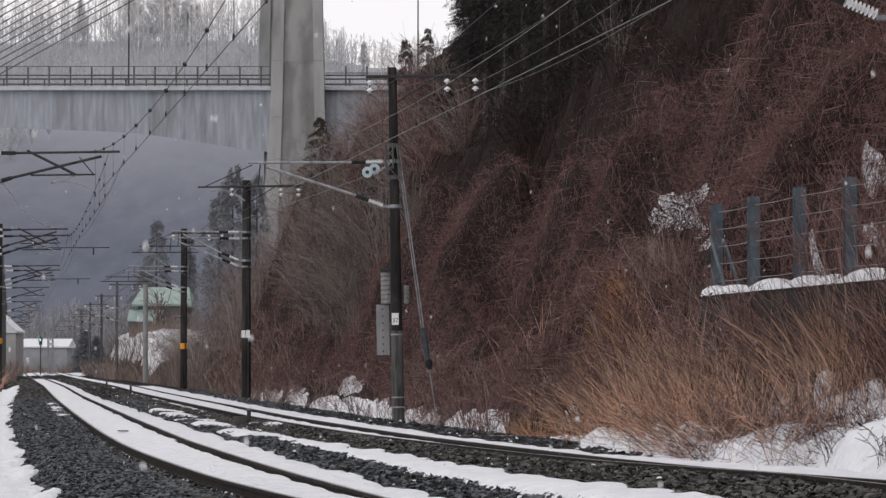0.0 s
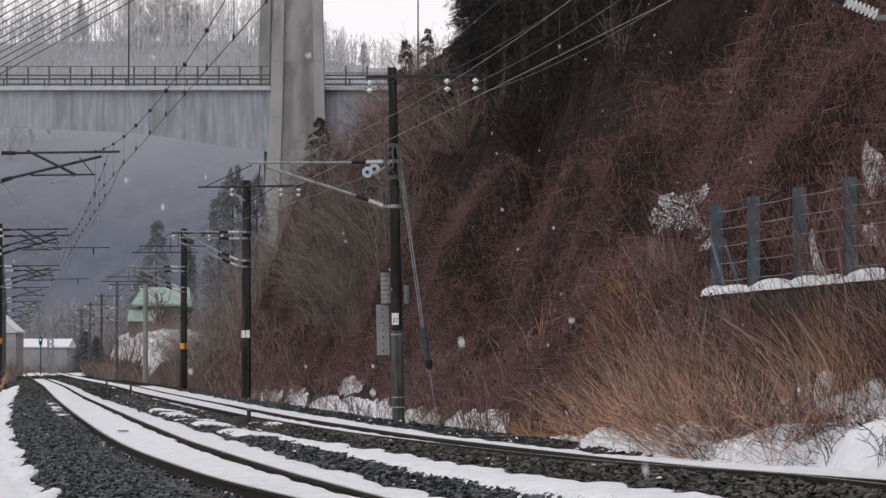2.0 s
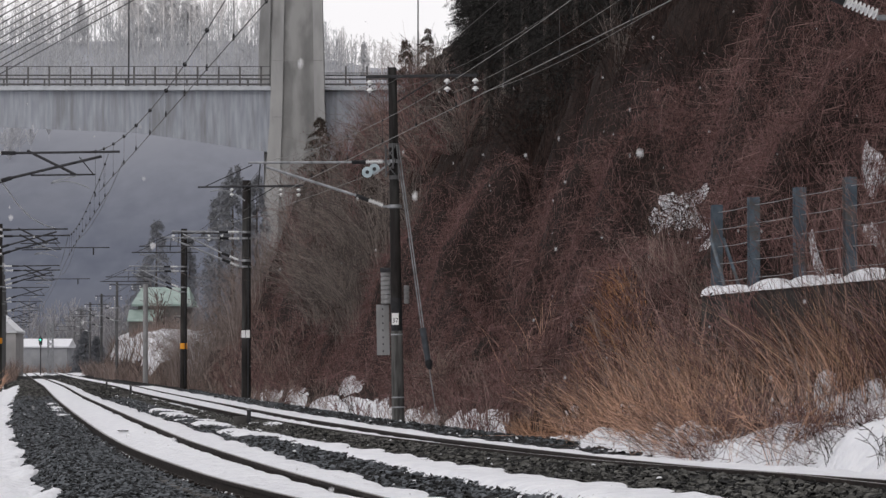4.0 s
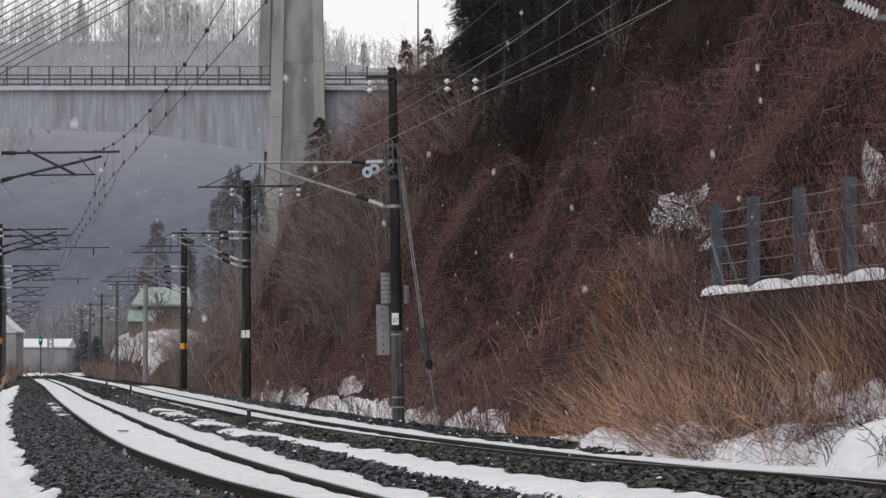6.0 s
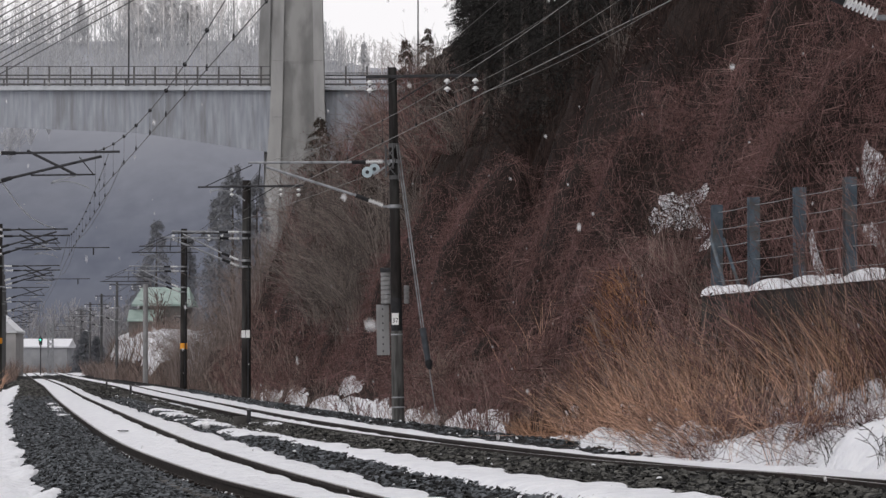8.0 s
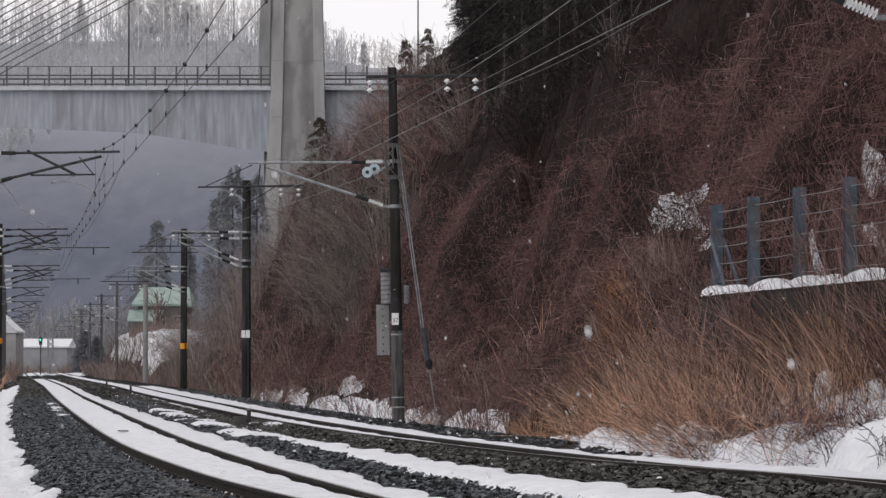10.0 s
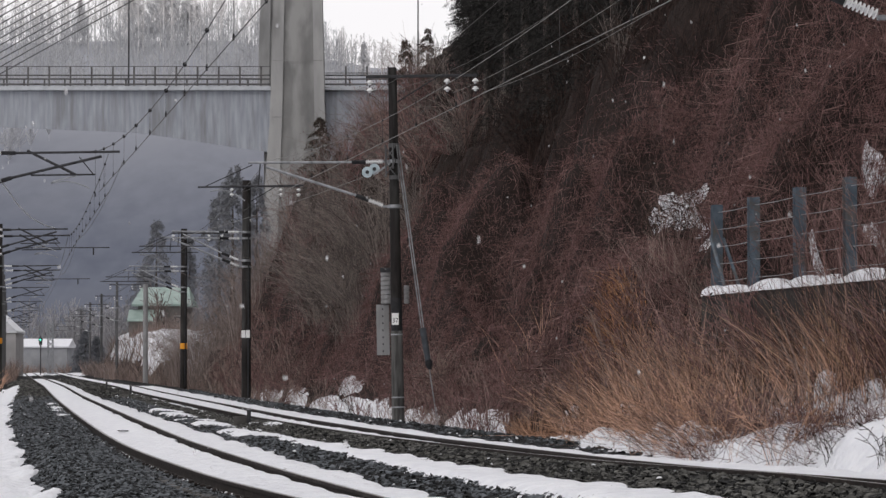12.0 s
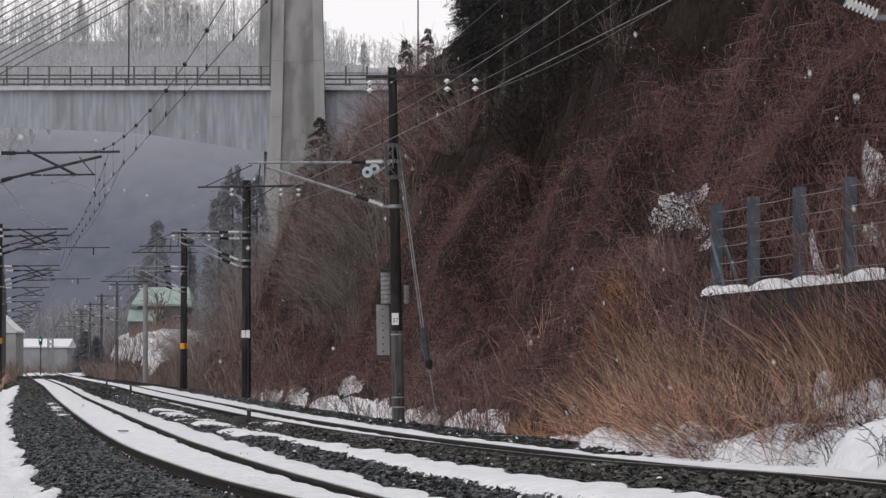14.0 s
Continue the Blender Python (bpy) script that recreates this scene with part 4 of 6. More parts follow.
    part("guy_wire", rod_path("guy_wire", [c1, e, e + Vector((0.1, 0, -0.8))], 0.018, GALV, 6), root)
    return root


def mast_at(src, st, u, dz=-0.25, turn=0.0):
    X, Y = on_line(st, u)
    return Matrix.Translation((float(X), float(Y), float(rise(st)) + dz)) @ Matrix.Rotation(radians(turn), 4, "Z")


def build_masts():
    numbered_mast()
    right = mast(-1)
    right.matrix_basis = mast_at(right, 106.5, 7.15)
    cantilever(right, 0, 6.6, -1, reach=3.0, zoff=0.24, y=-0.35, curl=False)
    part("conduit", tube("conduit", (0.1, -0.19, 0.2), (0.1, -0.16, 8.0), 0.03, DARKSTEEL, seg=8), right)
    third = copy_thing(right, mast_at(right, 151.0, 7.1))
    part("warning_band", tube("warning_band", (0, 0, 2.28), (0, 0, 2.6), 0.2, ORANGE, seg=20), third, "orange reflective band")
    far_right = mast(-1, material=POLE_MID, thick=0.14, label="concrete catenary mast far along the line, greyed for haze")
    far_right.matrix_basis = mast_at(far_right, 256.0, 7.1)
    for st in (302.0, 348.0, 394.0, 440.0):
        copy_thing(far_right, mast_at(right, st, 7.1))
    near = copy_thing(right, Matrix.Translation((4.89, 31.0, -0.42)) @ Matrix.Rotation(radians(8), 4, "Z"))
    for x in (-0.1, 0.08):
        part("number_plate", box("number_plate", (0.16, 0.012, 0.3), (x, -0.21, 2.72), PLATE, 0.004), right, "small white plate")
    grey = mast(-1, 7.1, crossarm=False, material=POLE_GREY, label="pale grey concrete pole beside the line")
    for ch in list(grey.children):
        if ch.name.split(".")[0] != "pole":
            bpy.data.objects.remove(ch)
    grey.matrix_basis = mast_at(grey, 196.0, 7.0)
    left = mast(1, crossarm=False, reach=3.65)
    left.matrix_basis = mast_at(left, 61.0, -3.35, -0.05)
    twin = mast(1, crossarm=False, label="dark concrete catenary mast with two bracket arms")
    cantilever(twin, 0, 6.6, 1, zoff=-0.24, y=0.4, pull=True)
    part("outrigger", tube("outrigger", (1.2, 0.3, 5.88), (5.0, 0.3, 5.9), 0.02, DARKSTEEL, seg=8), twin, "long dark outrigger tube")
    part("outrigger_drop", tube("outrigger_drop", (4.35, 0.3, 5.9), (4.35, 0.3, 5.6), 0.03, DARKSTEEL, seg=8), twin)
    twin.matrix_basis = mast_at(twin, 107.0, -3.35, 0.05)
    far_left = mast(1, crossarm=False, material=POLE_MID, thick=0.15, label="concrete catenary mast far along the line, greyed for haze")
    far_left.matrix_basis = mast_at(far_left, 199.0, -3.05, 0.05)
    for st in (153.0, 245.0, 291.0, 337.0, 383.0, 430.0):
        o = copy_thing(twin if st < 160 else far_left, mast_at(left, st, -3.05, 0.05))
        if st == 153.0:
            part("warning_band", tube("warning_band", (0, 0, 2.28), (0, 0, 2.6), 0.2, ORANGE, seg=20), o, "orange reflective band")


build_masts()


# ---- wires ----
def span(name, label, stations, u, z_at, sag, r, material, n=13):
    """A wire hung from station to station."""
    pts = []
    for a, b in zip(stations, stations[1:]):
        for t in np.linspace(0, 1, n)[: None if b == stations[-1] else -1]:
            st = a + (b - a) * t
            X, Y = on_line(st, u(st))
            pts.append((float(X), float(Y), float(z_at(st) - 4 * sag * t * (1 - t))))
    return tagged(new(name, rod_path(name, pts, r, material, 5)), label, "wire")


def hung(name, label, a, b, sag, r, material, n=21):
    """A wire hung in one straight bay from a to b."""
    a, b = Vector(a), Vector(b)
    pts = [a.lerp(b, t) - Vector((0, 0, 4 * sag * t * (1 - t))) for t in np.linspace(0, 1, n)]
    return tagged(new(name, rod_path(name, pts, r, material, 6)), label, "wire")


def dropper(x, y, zt, zc, r):
    root = tagged(new("dropper"), "thin dropper wire with a dark clamp", "wire clamp", "droppers on the messenger wires")
    root.matrix_basis = Matrix.Translation((x, y, zt))
    d = zc - zt
    part("dropper_wire", rod_path("dropper_wire", [(0, 0, 0), (0, 0, d)], 0.0032, WIRE, 4), root)
    part("clamp", lathe_along("clamp", (0, 0, -r), (0, 0, r), [(0, r * 0.3), (0.2, r * 0.8), (0.5, r), (0.8, r * 0.8), (1, r * 0.3)], BLACKRUB, 10), root)
    part("clip", lathe_along("clip", (0, 0, d - 0.03), (0, 0, d + 0.07), [(0, 0.01), (0.4, 0.021), (1, 0.008)], BLACKRUB, 8), root)


def build_wires():
    SA = [61.0, 107.0, 153.0, 199.0, 245.0, 291.0, 337.0]
    SB = [62.0, 106.5, 151.0, 199.0, 256.0, 302.0]
    zero = lambda s: 0.0
    # near track: the bay before the first mast, then the line beyond it
    ax = lambda y: 3.757 - 0.16945 * y
    am = lambda y: 0.00147 * y * y - 0.15275 * y + 10.03
    hung("messenger_wire", "dark messenger wire above the near track", (ax(28.0), 28.0, am(28.0)), (ax(72.0), 72.0, am(72.0)), 0.00147 * 44 * 44 / 4, 0.0085, WIRE)
    hung("contact_wire", "dark contact wire above the near track", (ax(28.0), 28.0, 5.645), (ax(72.0), 72.0, 5.63), 0.01, 0.0078, WIRE)
    for k in range(-3, 9):
        y = 42.3 + 3.93 * k
        dropper(ax(y), y, am(y), 5.64, 0.036)
    span("messenger_wire", "dark messenger wire far above the near track", SA, zero, lambda s: 6.6 + rise(s) * 0.4, 0.45, 0.009, WIRE)
    span("contact_wire", "dark contact wire far above the near track", SA, zero, lambda s: 5.6 + rise(s), 0.04, 0.008, WIRE)
    span("messenger_wire", "second dark messenger wire of the overlap", SA[:3], lambda s: 0.35, lambda s: 6.4 + rise(s) * 0.4, 0.4, 0.008, WIRE)
    for t in np.linspace(0.05, 0.95, 11):
        st = 61 + 46 * t
        X, Y = on_line(st, 0.0)
        dropper(float(X), float(Y), 6.62 - 1.8 * t * (1 - t), 5.68 + float(rise(st)) * 0.5, 0.03)
    # far track: the bay before the numbered mast
    bx = lambda y: 8.87 - 0.17653 * y
    bm_ = lambda y: 0.00127 * y * y - 0.1391 * y + 9.925
    hung("messenger_wire", "bright messenger wire above the far track", (bx(31.0), 31.0, bm_(31.0)), (bx(74.5), 74.5, bm_(74.5)), 0.00127 * 43.5 ** 2 / 4, 0.0056, WIRE_PALE)
    hung("contact_wire", "bright contact wire above the far track", (bx(29.0), 29.0, 5.71), (bx(74.5), 74.5, 5.68), 0.01, 0.0066, WIRE_PALE)
    for y in (67.3, 65.4, 61.6, 56.9, 53.0, 49.0, 44.9, 41.0, 36.8):
        dropper(bx(y), y, bm_(y), 5.7, 0.021)
    span("messenger_wire", "dark messenger wire far above the far track", SB, lambda s: float(gap(s)), lambda s: 6.5, 0.6, 0.006, WIRE)
    span("contact_wire", "dark contact wire far above the far track", SB, lambda s: float(gap(s)), lambda s: 5.6 + rise(s) * 0.5, 0.04, 0.0055, WIRE)
    # feeders on the crossarms
    for x0, x1, sag in ((-1.86, 3.6, 0.5), (0.23, 5.9, 0.45), (0.95, 6.6, 0.57)):
        hung("feeder_wire", "feeder wire carried on the mast crossarms", (x1, 31.0, 8.34), (x0, 75.0, 8.34), sag, 0.0048, WIRE_PALE if x0 > 0 else WIRE)
    for x in (-0.58, 1.4, 2.12):
        span("feeder_wire", "feeder wire carried far along the mast crossarms", SB, lambda s: 7.15 + x, lambda s: 8.35 + 0 * s, 0.55, 0.005, WIRE)
    hung("anchor_wire", "slack anchor wire drawn from the head of the mast", (bx(40.5), 40.5, bm_(40.5)), (-1.15, 74.9, 8.46), 0.18, 0.0045, WIRE)
    hung("anchor_wire", "tensioned wire running from the balancer pulleys", (-1.75, 75.0, 6.3), (-12.0, 118.0, 6.2), 0.15, 0.007, WIRE_PALE)
    pts = [(-10.9, 72.0, 5.95), (-10.97, 74.0, 5.79), (-12.09, 83.5, 5.93), (-13.43, 95.7, 6.19), (-14.82, 109.5, 6.61), (-15.61, 118.0, 6.92)]
    t = np.linspace(0, 1, 36)
    fine = np.stack([np.interp(t, np.linspace(0, 1, len(pts)), [p[k] for p in pts]) for k in range(3)], 1)
    for _ in range(5):
        fine[1:-1] = (fine[:-2] + 2 * fine[1:-1] + fine[2:]) / 4
    tagged(new("jumper_wire", rod_path("jumper_wire", fine, 0.024, KERB, 6)), "pale slack jumper wire between two masts", "wire")


build_wires()


def build_track_plate():
    X, Y = on_line(50.0, -0.1)
    ob = new("cable_cover", box("cable_cover", (0.22, 0.22, 0.02), (0, 0, 0), DARKSTEEL, 0.008))
    ob.matrix_basis = Matrix.Translation((float(X), float(Y), float(rail_z(50.0, 0, False)) - 0.038)) @ Matrix.Rotation(0.17, 4, "Z")
    tagged(ob, "dark steel cover showing through the snow between rails", "cover")


build_track_plate()


# ---- cable-stayed bridge across the valley ----
def build_bridge():
    root = tagged(new("cable_stayed_bridge"), "tall pale concrete cable-stayed road bridge across the valley", "bridge")
    Y0, Y1 = 281.0, 292.0
    zd = 28.2

    def girder(name, x0, x1, deep):
        bm = bmesh.new()
        xs = np.linspace(x0, x1, 30)
        rows = []
        for x in xs:
            zb = deep(x)
            rows.append([bm.verts.new((x, y, z)) for y, z in ((Y0, zd - 0.35), (Y0, zb + 1.2), (Y0 + 0.05, zb), (Y0 + 2.5, zb + 0.5), (Y1, zb + 3.0), (Y1, zd - 0.35))])
        for a, b in zip(rows, rows[1:]):
            for k in range(6):
                bm.faces.new((a[k], a[(k + 1) % 6], b[(k + 1) % 6], b[k]))
        bm.faces.new(rows[0])
        bm.faces.new(rows[-1][::-1])
        return part(name, bm_mesh(name, bm, CONCRETE), root, "streaked concrete box girder")
    girder("girder", -95, -16.3, lambda x: np.interp(x, [-60, -42, -29, -24, -17], [24.2, 24.3, 23.75, 23.0, 21.9]))
    girder("girder", -11.6, 60, lambda x: np.interp(x, [-12, 0, 12, 30], [21.9, 23.2, 24.2, 24.4]))
    part("deck_edge", box("deck_edge", (155, 0.5, 0.38), (-17.5, Y0 - 0.35, zd - 0.18), KERB, 0.03), root, "pale parapet kerb")
    part("deck", box("deck", (155, 11.4, 0.3), (-17.5, (Y0 + Y1) / 2, zd - 0.2), CONCRETE), root)
    # pylon legs, tapering upward, each with a recessed front panel
    for y, w0, w1, xc in ((Y0 - 0.6, 8.9, 5.4, -13.85), (Y1 + 0.6, 3.9, 3.7, -15.9)):
        bm = bmesh.new()
        for z0, z1, a, b in ((-2, 24.0, w0, w1), (24.0, 60.0, 5.3, 3.2)):
            vs = []
            for z, w in ((z0, a), (z1, b)):
                vs.append([bm.verts.new((xc + sx * w / 2, y + sy, z)) for sx, sy in ((-1, -1.7), (-0.55, -1.7), (-0.55, -1.45), (0.62, -1.45), (0.62, -1.7), (1, -1.7), (1, 1.7), (-1, 1.7))])
            for k in range(8):
                # Pale concrete on the front strips and right-facing faces, darker on the rest.
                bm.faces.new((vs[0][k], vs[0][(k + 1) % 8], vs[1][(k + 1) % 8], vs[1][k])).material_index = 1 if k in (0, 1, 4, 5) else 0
            bm.faces.new(vs[1])
            bm.faces.new(vs[0][::-1])
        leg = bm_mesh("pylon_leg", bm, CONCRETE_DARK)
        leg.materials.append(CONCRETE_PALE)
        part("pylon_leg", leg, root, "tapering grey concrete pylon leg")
    for z in (25.1, 30.5):
        part("lift_joint", box("lift_joint", (5.0 - 0.05 * (z - 24), 0.02, 0.04), (-13.85, Y0 - 2.33, z), CONCRETE_DARK), root)
    # railing: posts, rails
    pm = box("railing_post", (0.17, 0.12, 1.95), (0, 0, 0.97), BRIDGESTEEL, 0.01)
    for y in (Y0 - 0.3, Y1 + 0.3):
        for x in np.arange(-56, 10, 2.03):
            if -16.8 < x < -11.1:
                continue
            part("railing_post", pm, root, at=Matrix.Translation((x, y, zd)))
        for z, r in ((1.93, 0.035), (1.08, 0.075), (0.72, 0.075), (0.22, 0.085)):
            part("handrail", tube("handrail", (-95, y, zd + z), (-16.6, y, zd + z), r, BRIDGESTEEL, seg=6), root)
            part("handrail", tube("handrail", (-11.3, y, zd + z if z < 1.5 else zd + 1.3), (40, y, zd + z if z < 1.5 else zd + 1.3), r, BRIDGESTEEL, seg=6), root)
    # stays in a harp of parallel cables
    for y, x0, slope in ((Y0 + 0.2, -44.8, 0.556), (Y1 - 0.2, -49.4, 0.574)):
        for k in range(9):
            run = -15.0 - (x0 - 2.5 * k)
            part("stay_cable", tube("stay_cable", (-15.0 - run, y, zd), (-15.0, y, zd + run * slope), 0.058, BRIDGESTEEL, seg=6), root, "dark stay cable")
            part("stay_cable", tube("stay_cable", (-12.8 + run, y, zd), (-12.8, y, zd + run * slope), 0.058, BRIDGESTEEL, seg=6), root, "dark stay cable")
    # lamp standards on the deck
    for x in (-30.2, -2.4):
        lamp = tagged(new("deck_lamp"), "slim dark lamp standard on the bridge deck", "street lamp", "lamps on the bridge")
        part("post", tube("post", (x, Y0 + 0.4, zd - 0.1), (x, Y0 + 0.4, zd + 11), 0.085, DARKSTEEL, 0.05, 8), lamp)
        part("arm", tube("arm", (x, Y0 + 0.4, zd + 10.9), (x, Y0 + 2.2, zd + 11.3), 0.04, DARKSTEEL, seg=8), lamp)
        part("lamp_head", box("lamp_head", (0.25, 0.7, 0.12), (x, Y0 + 2.4, zd + 11.3), GALV, 0.03), lamp)


build_bridge()


# ---- far hillside and its trees ----
def ridge_z(X):
    """Height of the far ridge over the valley."""
    return 85 + 2.5 * vnoise(X / 40, 0 * X, 4, 3) + np.interp(X, [-120, -60, -45, -20, 10, 60], [6, 5, 2, -3, -4, -2])


def build_far_hill():
    x = np.linspace(-420, 420, 150)
    t = np.linspace(0, 1, 40)
    Xg, T = np.meshgrid(x, t, indexing="ij")
    Yg = 470 + 330 * T
    Z = -1 + (ridge_z(Xg) + 1) * (T ** 0.85) + 2.2 * vnoise(Xg / 18, Yg / 22, 6, 3) * np.sin(np.pi * np.clip(T, 0, 1))
    idx = np.arange(Xg.size).reshape(Xg.shape)
    F = np.stack([idx[:-1, :-1], idx[1:, :-1], idx[1:, 1:], idx[:-1, 1:]], -1).reshape(-1, 4)
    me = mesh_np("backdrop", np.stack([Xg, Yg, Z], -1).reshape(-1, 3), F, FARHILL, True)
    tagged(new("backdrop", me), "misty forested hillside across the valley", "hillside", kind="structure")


def bare_tree_paths(n_br, h, rng, wide=1.0):
    """Trunk and upswept branches of one leafless tree at the origin."""
    P, R = [], []
    wob = rng.normal(0, 0.012 * h, (5, 2)).cumsum(0) * 0.4
    trunk = np.stack([np.append(0, wob[:4, 0]), np.append(0, wob[:4, 1]), np.linspace(0, h, 5)], 1)
    P.append(trunk)
    R.append(np.linspace(0.02, 0.004, 5) * h * 0.55)
    for _ in range(n_br):
        t = rng.uniform(0.3, 0.97)
        base = np.array([np.interp(t, np.linspace(0, 1, 5), trunk[:, k]) for k in range(3)])
        a = rng.uniform(0, 2 * np.pi)
        ln = wide * h * rng.uniform(0.1, 0.26) * (1.15 - t)
        k = np.linspace(0, 1, 5)
        out = ln * (k - 0.25 * k * k)
        up = ln * (0.35 * k + 0.75 * k * k) * rng.uniform(0.4, 1.3)
        P.append(np.stack([base[0] + out * np.cos(a), base[1] + out * np.sin(a), base[2] + up], 1))
        R.append(np.linspace(0.006, 0.0018, 5) * h * 0.5)
    return P, R


def wood(name, label, places, branches, wide, material, r0, r1):
    """A stand of leafless trees; places: rows of x, y, z, height."""
    rng = np.random.default_rng(len(places) + branches)
    P, R = [], []
    for x, y, z, h in places:
        p, r = bare_tree_paths(branches, h, rng, wide)
        for a, b in zip(p, r):
            P.append(a[::2] + np.array([x, y, z]))
            R.append(np.clip(b[::2], r0, r1))
    tagged(new(name, tubes(name, np.array(P), np.array(R), material, 3)), label, "woodland", kind="stuff")


def hill_at(X, Y):
    """Surface of the far hillside."""
    t = min(max((Y - 470) / 330, 0.0), 1.0)
    return -1 + (float(ridge_z(np.array(X))) + 1) * t ** 0.85


def build_far_trees():
    rng = np.random.default_rng(21)
    rows = []
    for _ in range(250):
        X, Y = rng.uniform(-124, 25), 800 + rng.uniform(-34, 14)
        rows.append((X, Y, hill_at(X, Y) - 0.6, rng.uniform(12, 25) if X < -45 else rng.uniform(6, 12.5)))
    wood("far_wood", "leafless frosted trees along the far ridge, haze in their colour", rows, 24, 1.35, RIME_HAZE, 0.05, 0.16)
    rows = []
    for _ in range(760):
        Y = 680 + 122 * rng.random()
        X = rng.uniform(-0.157, -0.03) * Y
        rows.append((X, Y, hill_at(X, Y) - 0.6, rng.uniform(6, 13)))
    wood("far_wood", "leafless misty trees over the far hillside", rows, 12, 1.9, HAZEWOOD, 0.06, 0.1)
    rows = [(X, Y, hill_at(X, Y) - 0.5, h) for X, Y, h in ((-91, 618, 7), (-89.5, 620, 8), (-93, 622, 6), (-90.5, 612, 5), (-88, 626, 6), (-92, 630, 7), (-94, 640, 5), (-86, 640, 5))]
    wood("far_wood", "white frosted trees on the far hillside", rows, 90, 2.0, FROST, 0.045, 0.09)
    rows = []
    for _ in range(330):
        X, Y = rng.uniform(-73, -36), rng.uniform(425, 468)
        if not (-68 < X < -52 and Y < 436):
            rows.append((X, Y, -0.2, rng.uniform(5.0, 12.0)))
    wood("valley_wood", "leafless greyish trees at the end of the valley", rows, 22, 1.7, HAZE_BROWN, 0.045, 0.3)
    # dusky conifers among them
    P, W, Sd = [], [], []
    for X, Y, h in [(-84, 790, 20), (-80, 786, 24), (-76, 792, 23), (-73, 788, 19), (-69, 794, 16), (-66, 790, 12), (-98, 792, 13), (-21, 780, 10), (-8, 770, 9)]:
        p, w, sd = conifer_sprays(5600, h, h * 0.25, rng, 0.12)
        P.append(p + np.array([X, Y, hill_at(X, Y) - 1])), W.append(w), Sd.append(sd)
    me = ribbons("far_conifers", np.concatenate(P), np.concatenate(W), np.concatenate(Sd), RIME_HAZE_DARK)
    tagged(new("far_conifers", me), "dusky frosted conifers on the far ridge, haze in their colour", "woodland", kind="stuff")


def conifer_sprays(n, h, rad, rng, width=0.12, low=0.08, blade=1.0):
    """Needled boughs round a trunk at the origin: many short blades along uneven branches."""
    nb = max(40, n // 45)
    t = np.sort(rng.uniform(low, 1.0, nb)) ** 0.85
    a = rng.uniform(0, 2 * np.pi, nb)
    ln = rad * (1.03 - t) ** 0.8 * rng.uniform(0.45, 1.25, nb) + 0.02 * h
    i = rng.integers(0, nb, n)
    f = rng.uniform(0.12, 1.0, n) ** 0.7
    r = ln[i] * f
    ang = a[i] + rng.normal(0, 0.16, n)
    c = np.stack([r * np.cos(ang), r * np.sin(ang), t[i] * h - 0.22 * r - 0.12 * r * f + rng.normal(0, 0.012 * h, n)], -1)
    bl = blade * (0.011 * h * rng.uniform(0.6, 1.5, n) + 0.04 * rad)
    d = np.stack([np.cos(ang), np.sin(ang), rng.normal(-0.25, 0.45, n)], -1) + rng.normal(0, 0.6, (n, 3))
    d /= np.linalg.norm(d, axis=1, keepdims=True)
    k = np.linspace(0, 1, 2)
    P = c[:, None] + d[:, None] * (bl[:, None] * k[None])[..., None]
    P[..., 2] -= 0.25 * bl[:, None] * k[None] ** 2
    W = width * np.array([1.0, 0.25])[None] * rng.uniform(0.5, 1.2, n)[:, None]
    side = np.cross(d, rng.normal(0, 1, (n, 3)))
    side /= np.linalg.norm(side, axis=1, keepdims=True)
    return P, W, side


def conifer(X, Y, h, rad, n, material, label, z=None, width=0.12, low=0.08, seed=0, blade=1.0):
    rng = np.random.default_rng(seed)
    root = tagged(new("conifer_tree"), label, "tree")
    zg = float(ground_z(np.array(X), np.array(Y))) if z is None else z
    root.matrix_basis = Matrix.Translation((X, Y, zg - 0.3))
    part("trunk", tube("trunk", (0, 0, 0), (0, 0, h * 0.97), 0.018 * h, BARK, 0.01, 10), root)
    p, w, sd = conifer_sprays(n, h, rad, rng, width, low, blade)
    part("crown", ribbons("crown", p, w, sd, material), root, "drooping needled boughs")
    return root


build_far_hill()
build_far_trees()
for i, (st, u, h, rad) in enumerate([(110, 18.3, 11, 2.2), (107, 17.2, 11, 2.6), (101, 16.9, 10, 2.6), (95, 16.6, 11, 2.7), (89, 16.3, 10, 2.7), (83, 16.2, 10, 2.7), (77, 16.2, 9, 2.6), (71, 16.2, 8, 2.4),
                                      (104, 20.0, 12, 2.8), (93, 19.6, 12, 2.8), (80, 19.0, 11, 2.8), (66, 17.6, 8, 2.2), (113, 17.3, 8, 1.5), (106.5, 17.0, 9, 2.0)]):
    X, Y = on_line(st, u)
    conifer(float(X), float(Y), h, rad, 17500, NEEDLE, "tall dark green conifer on the hillside", width=0.015, low=0.02 if st < 98 else 0.28, seed=100 + i, blade=0.75)
for i, (X, Y, h, rad) in enumerate([(-6.7, 160, 3.5, 1.6), (-5.6, 158, 2.9, 1.6), (-2.1, 165, 5.6, 1.2), (-0.9, 166, 5.2, 1.1), (-3.4, 160, 3.5, 1.5)]):
    conifer(X, Y, h, rad, 6000, NEEDLE_BROWN, "small brownish conifer on the shoulder of the hill", width=0.018, seed=140 + i)
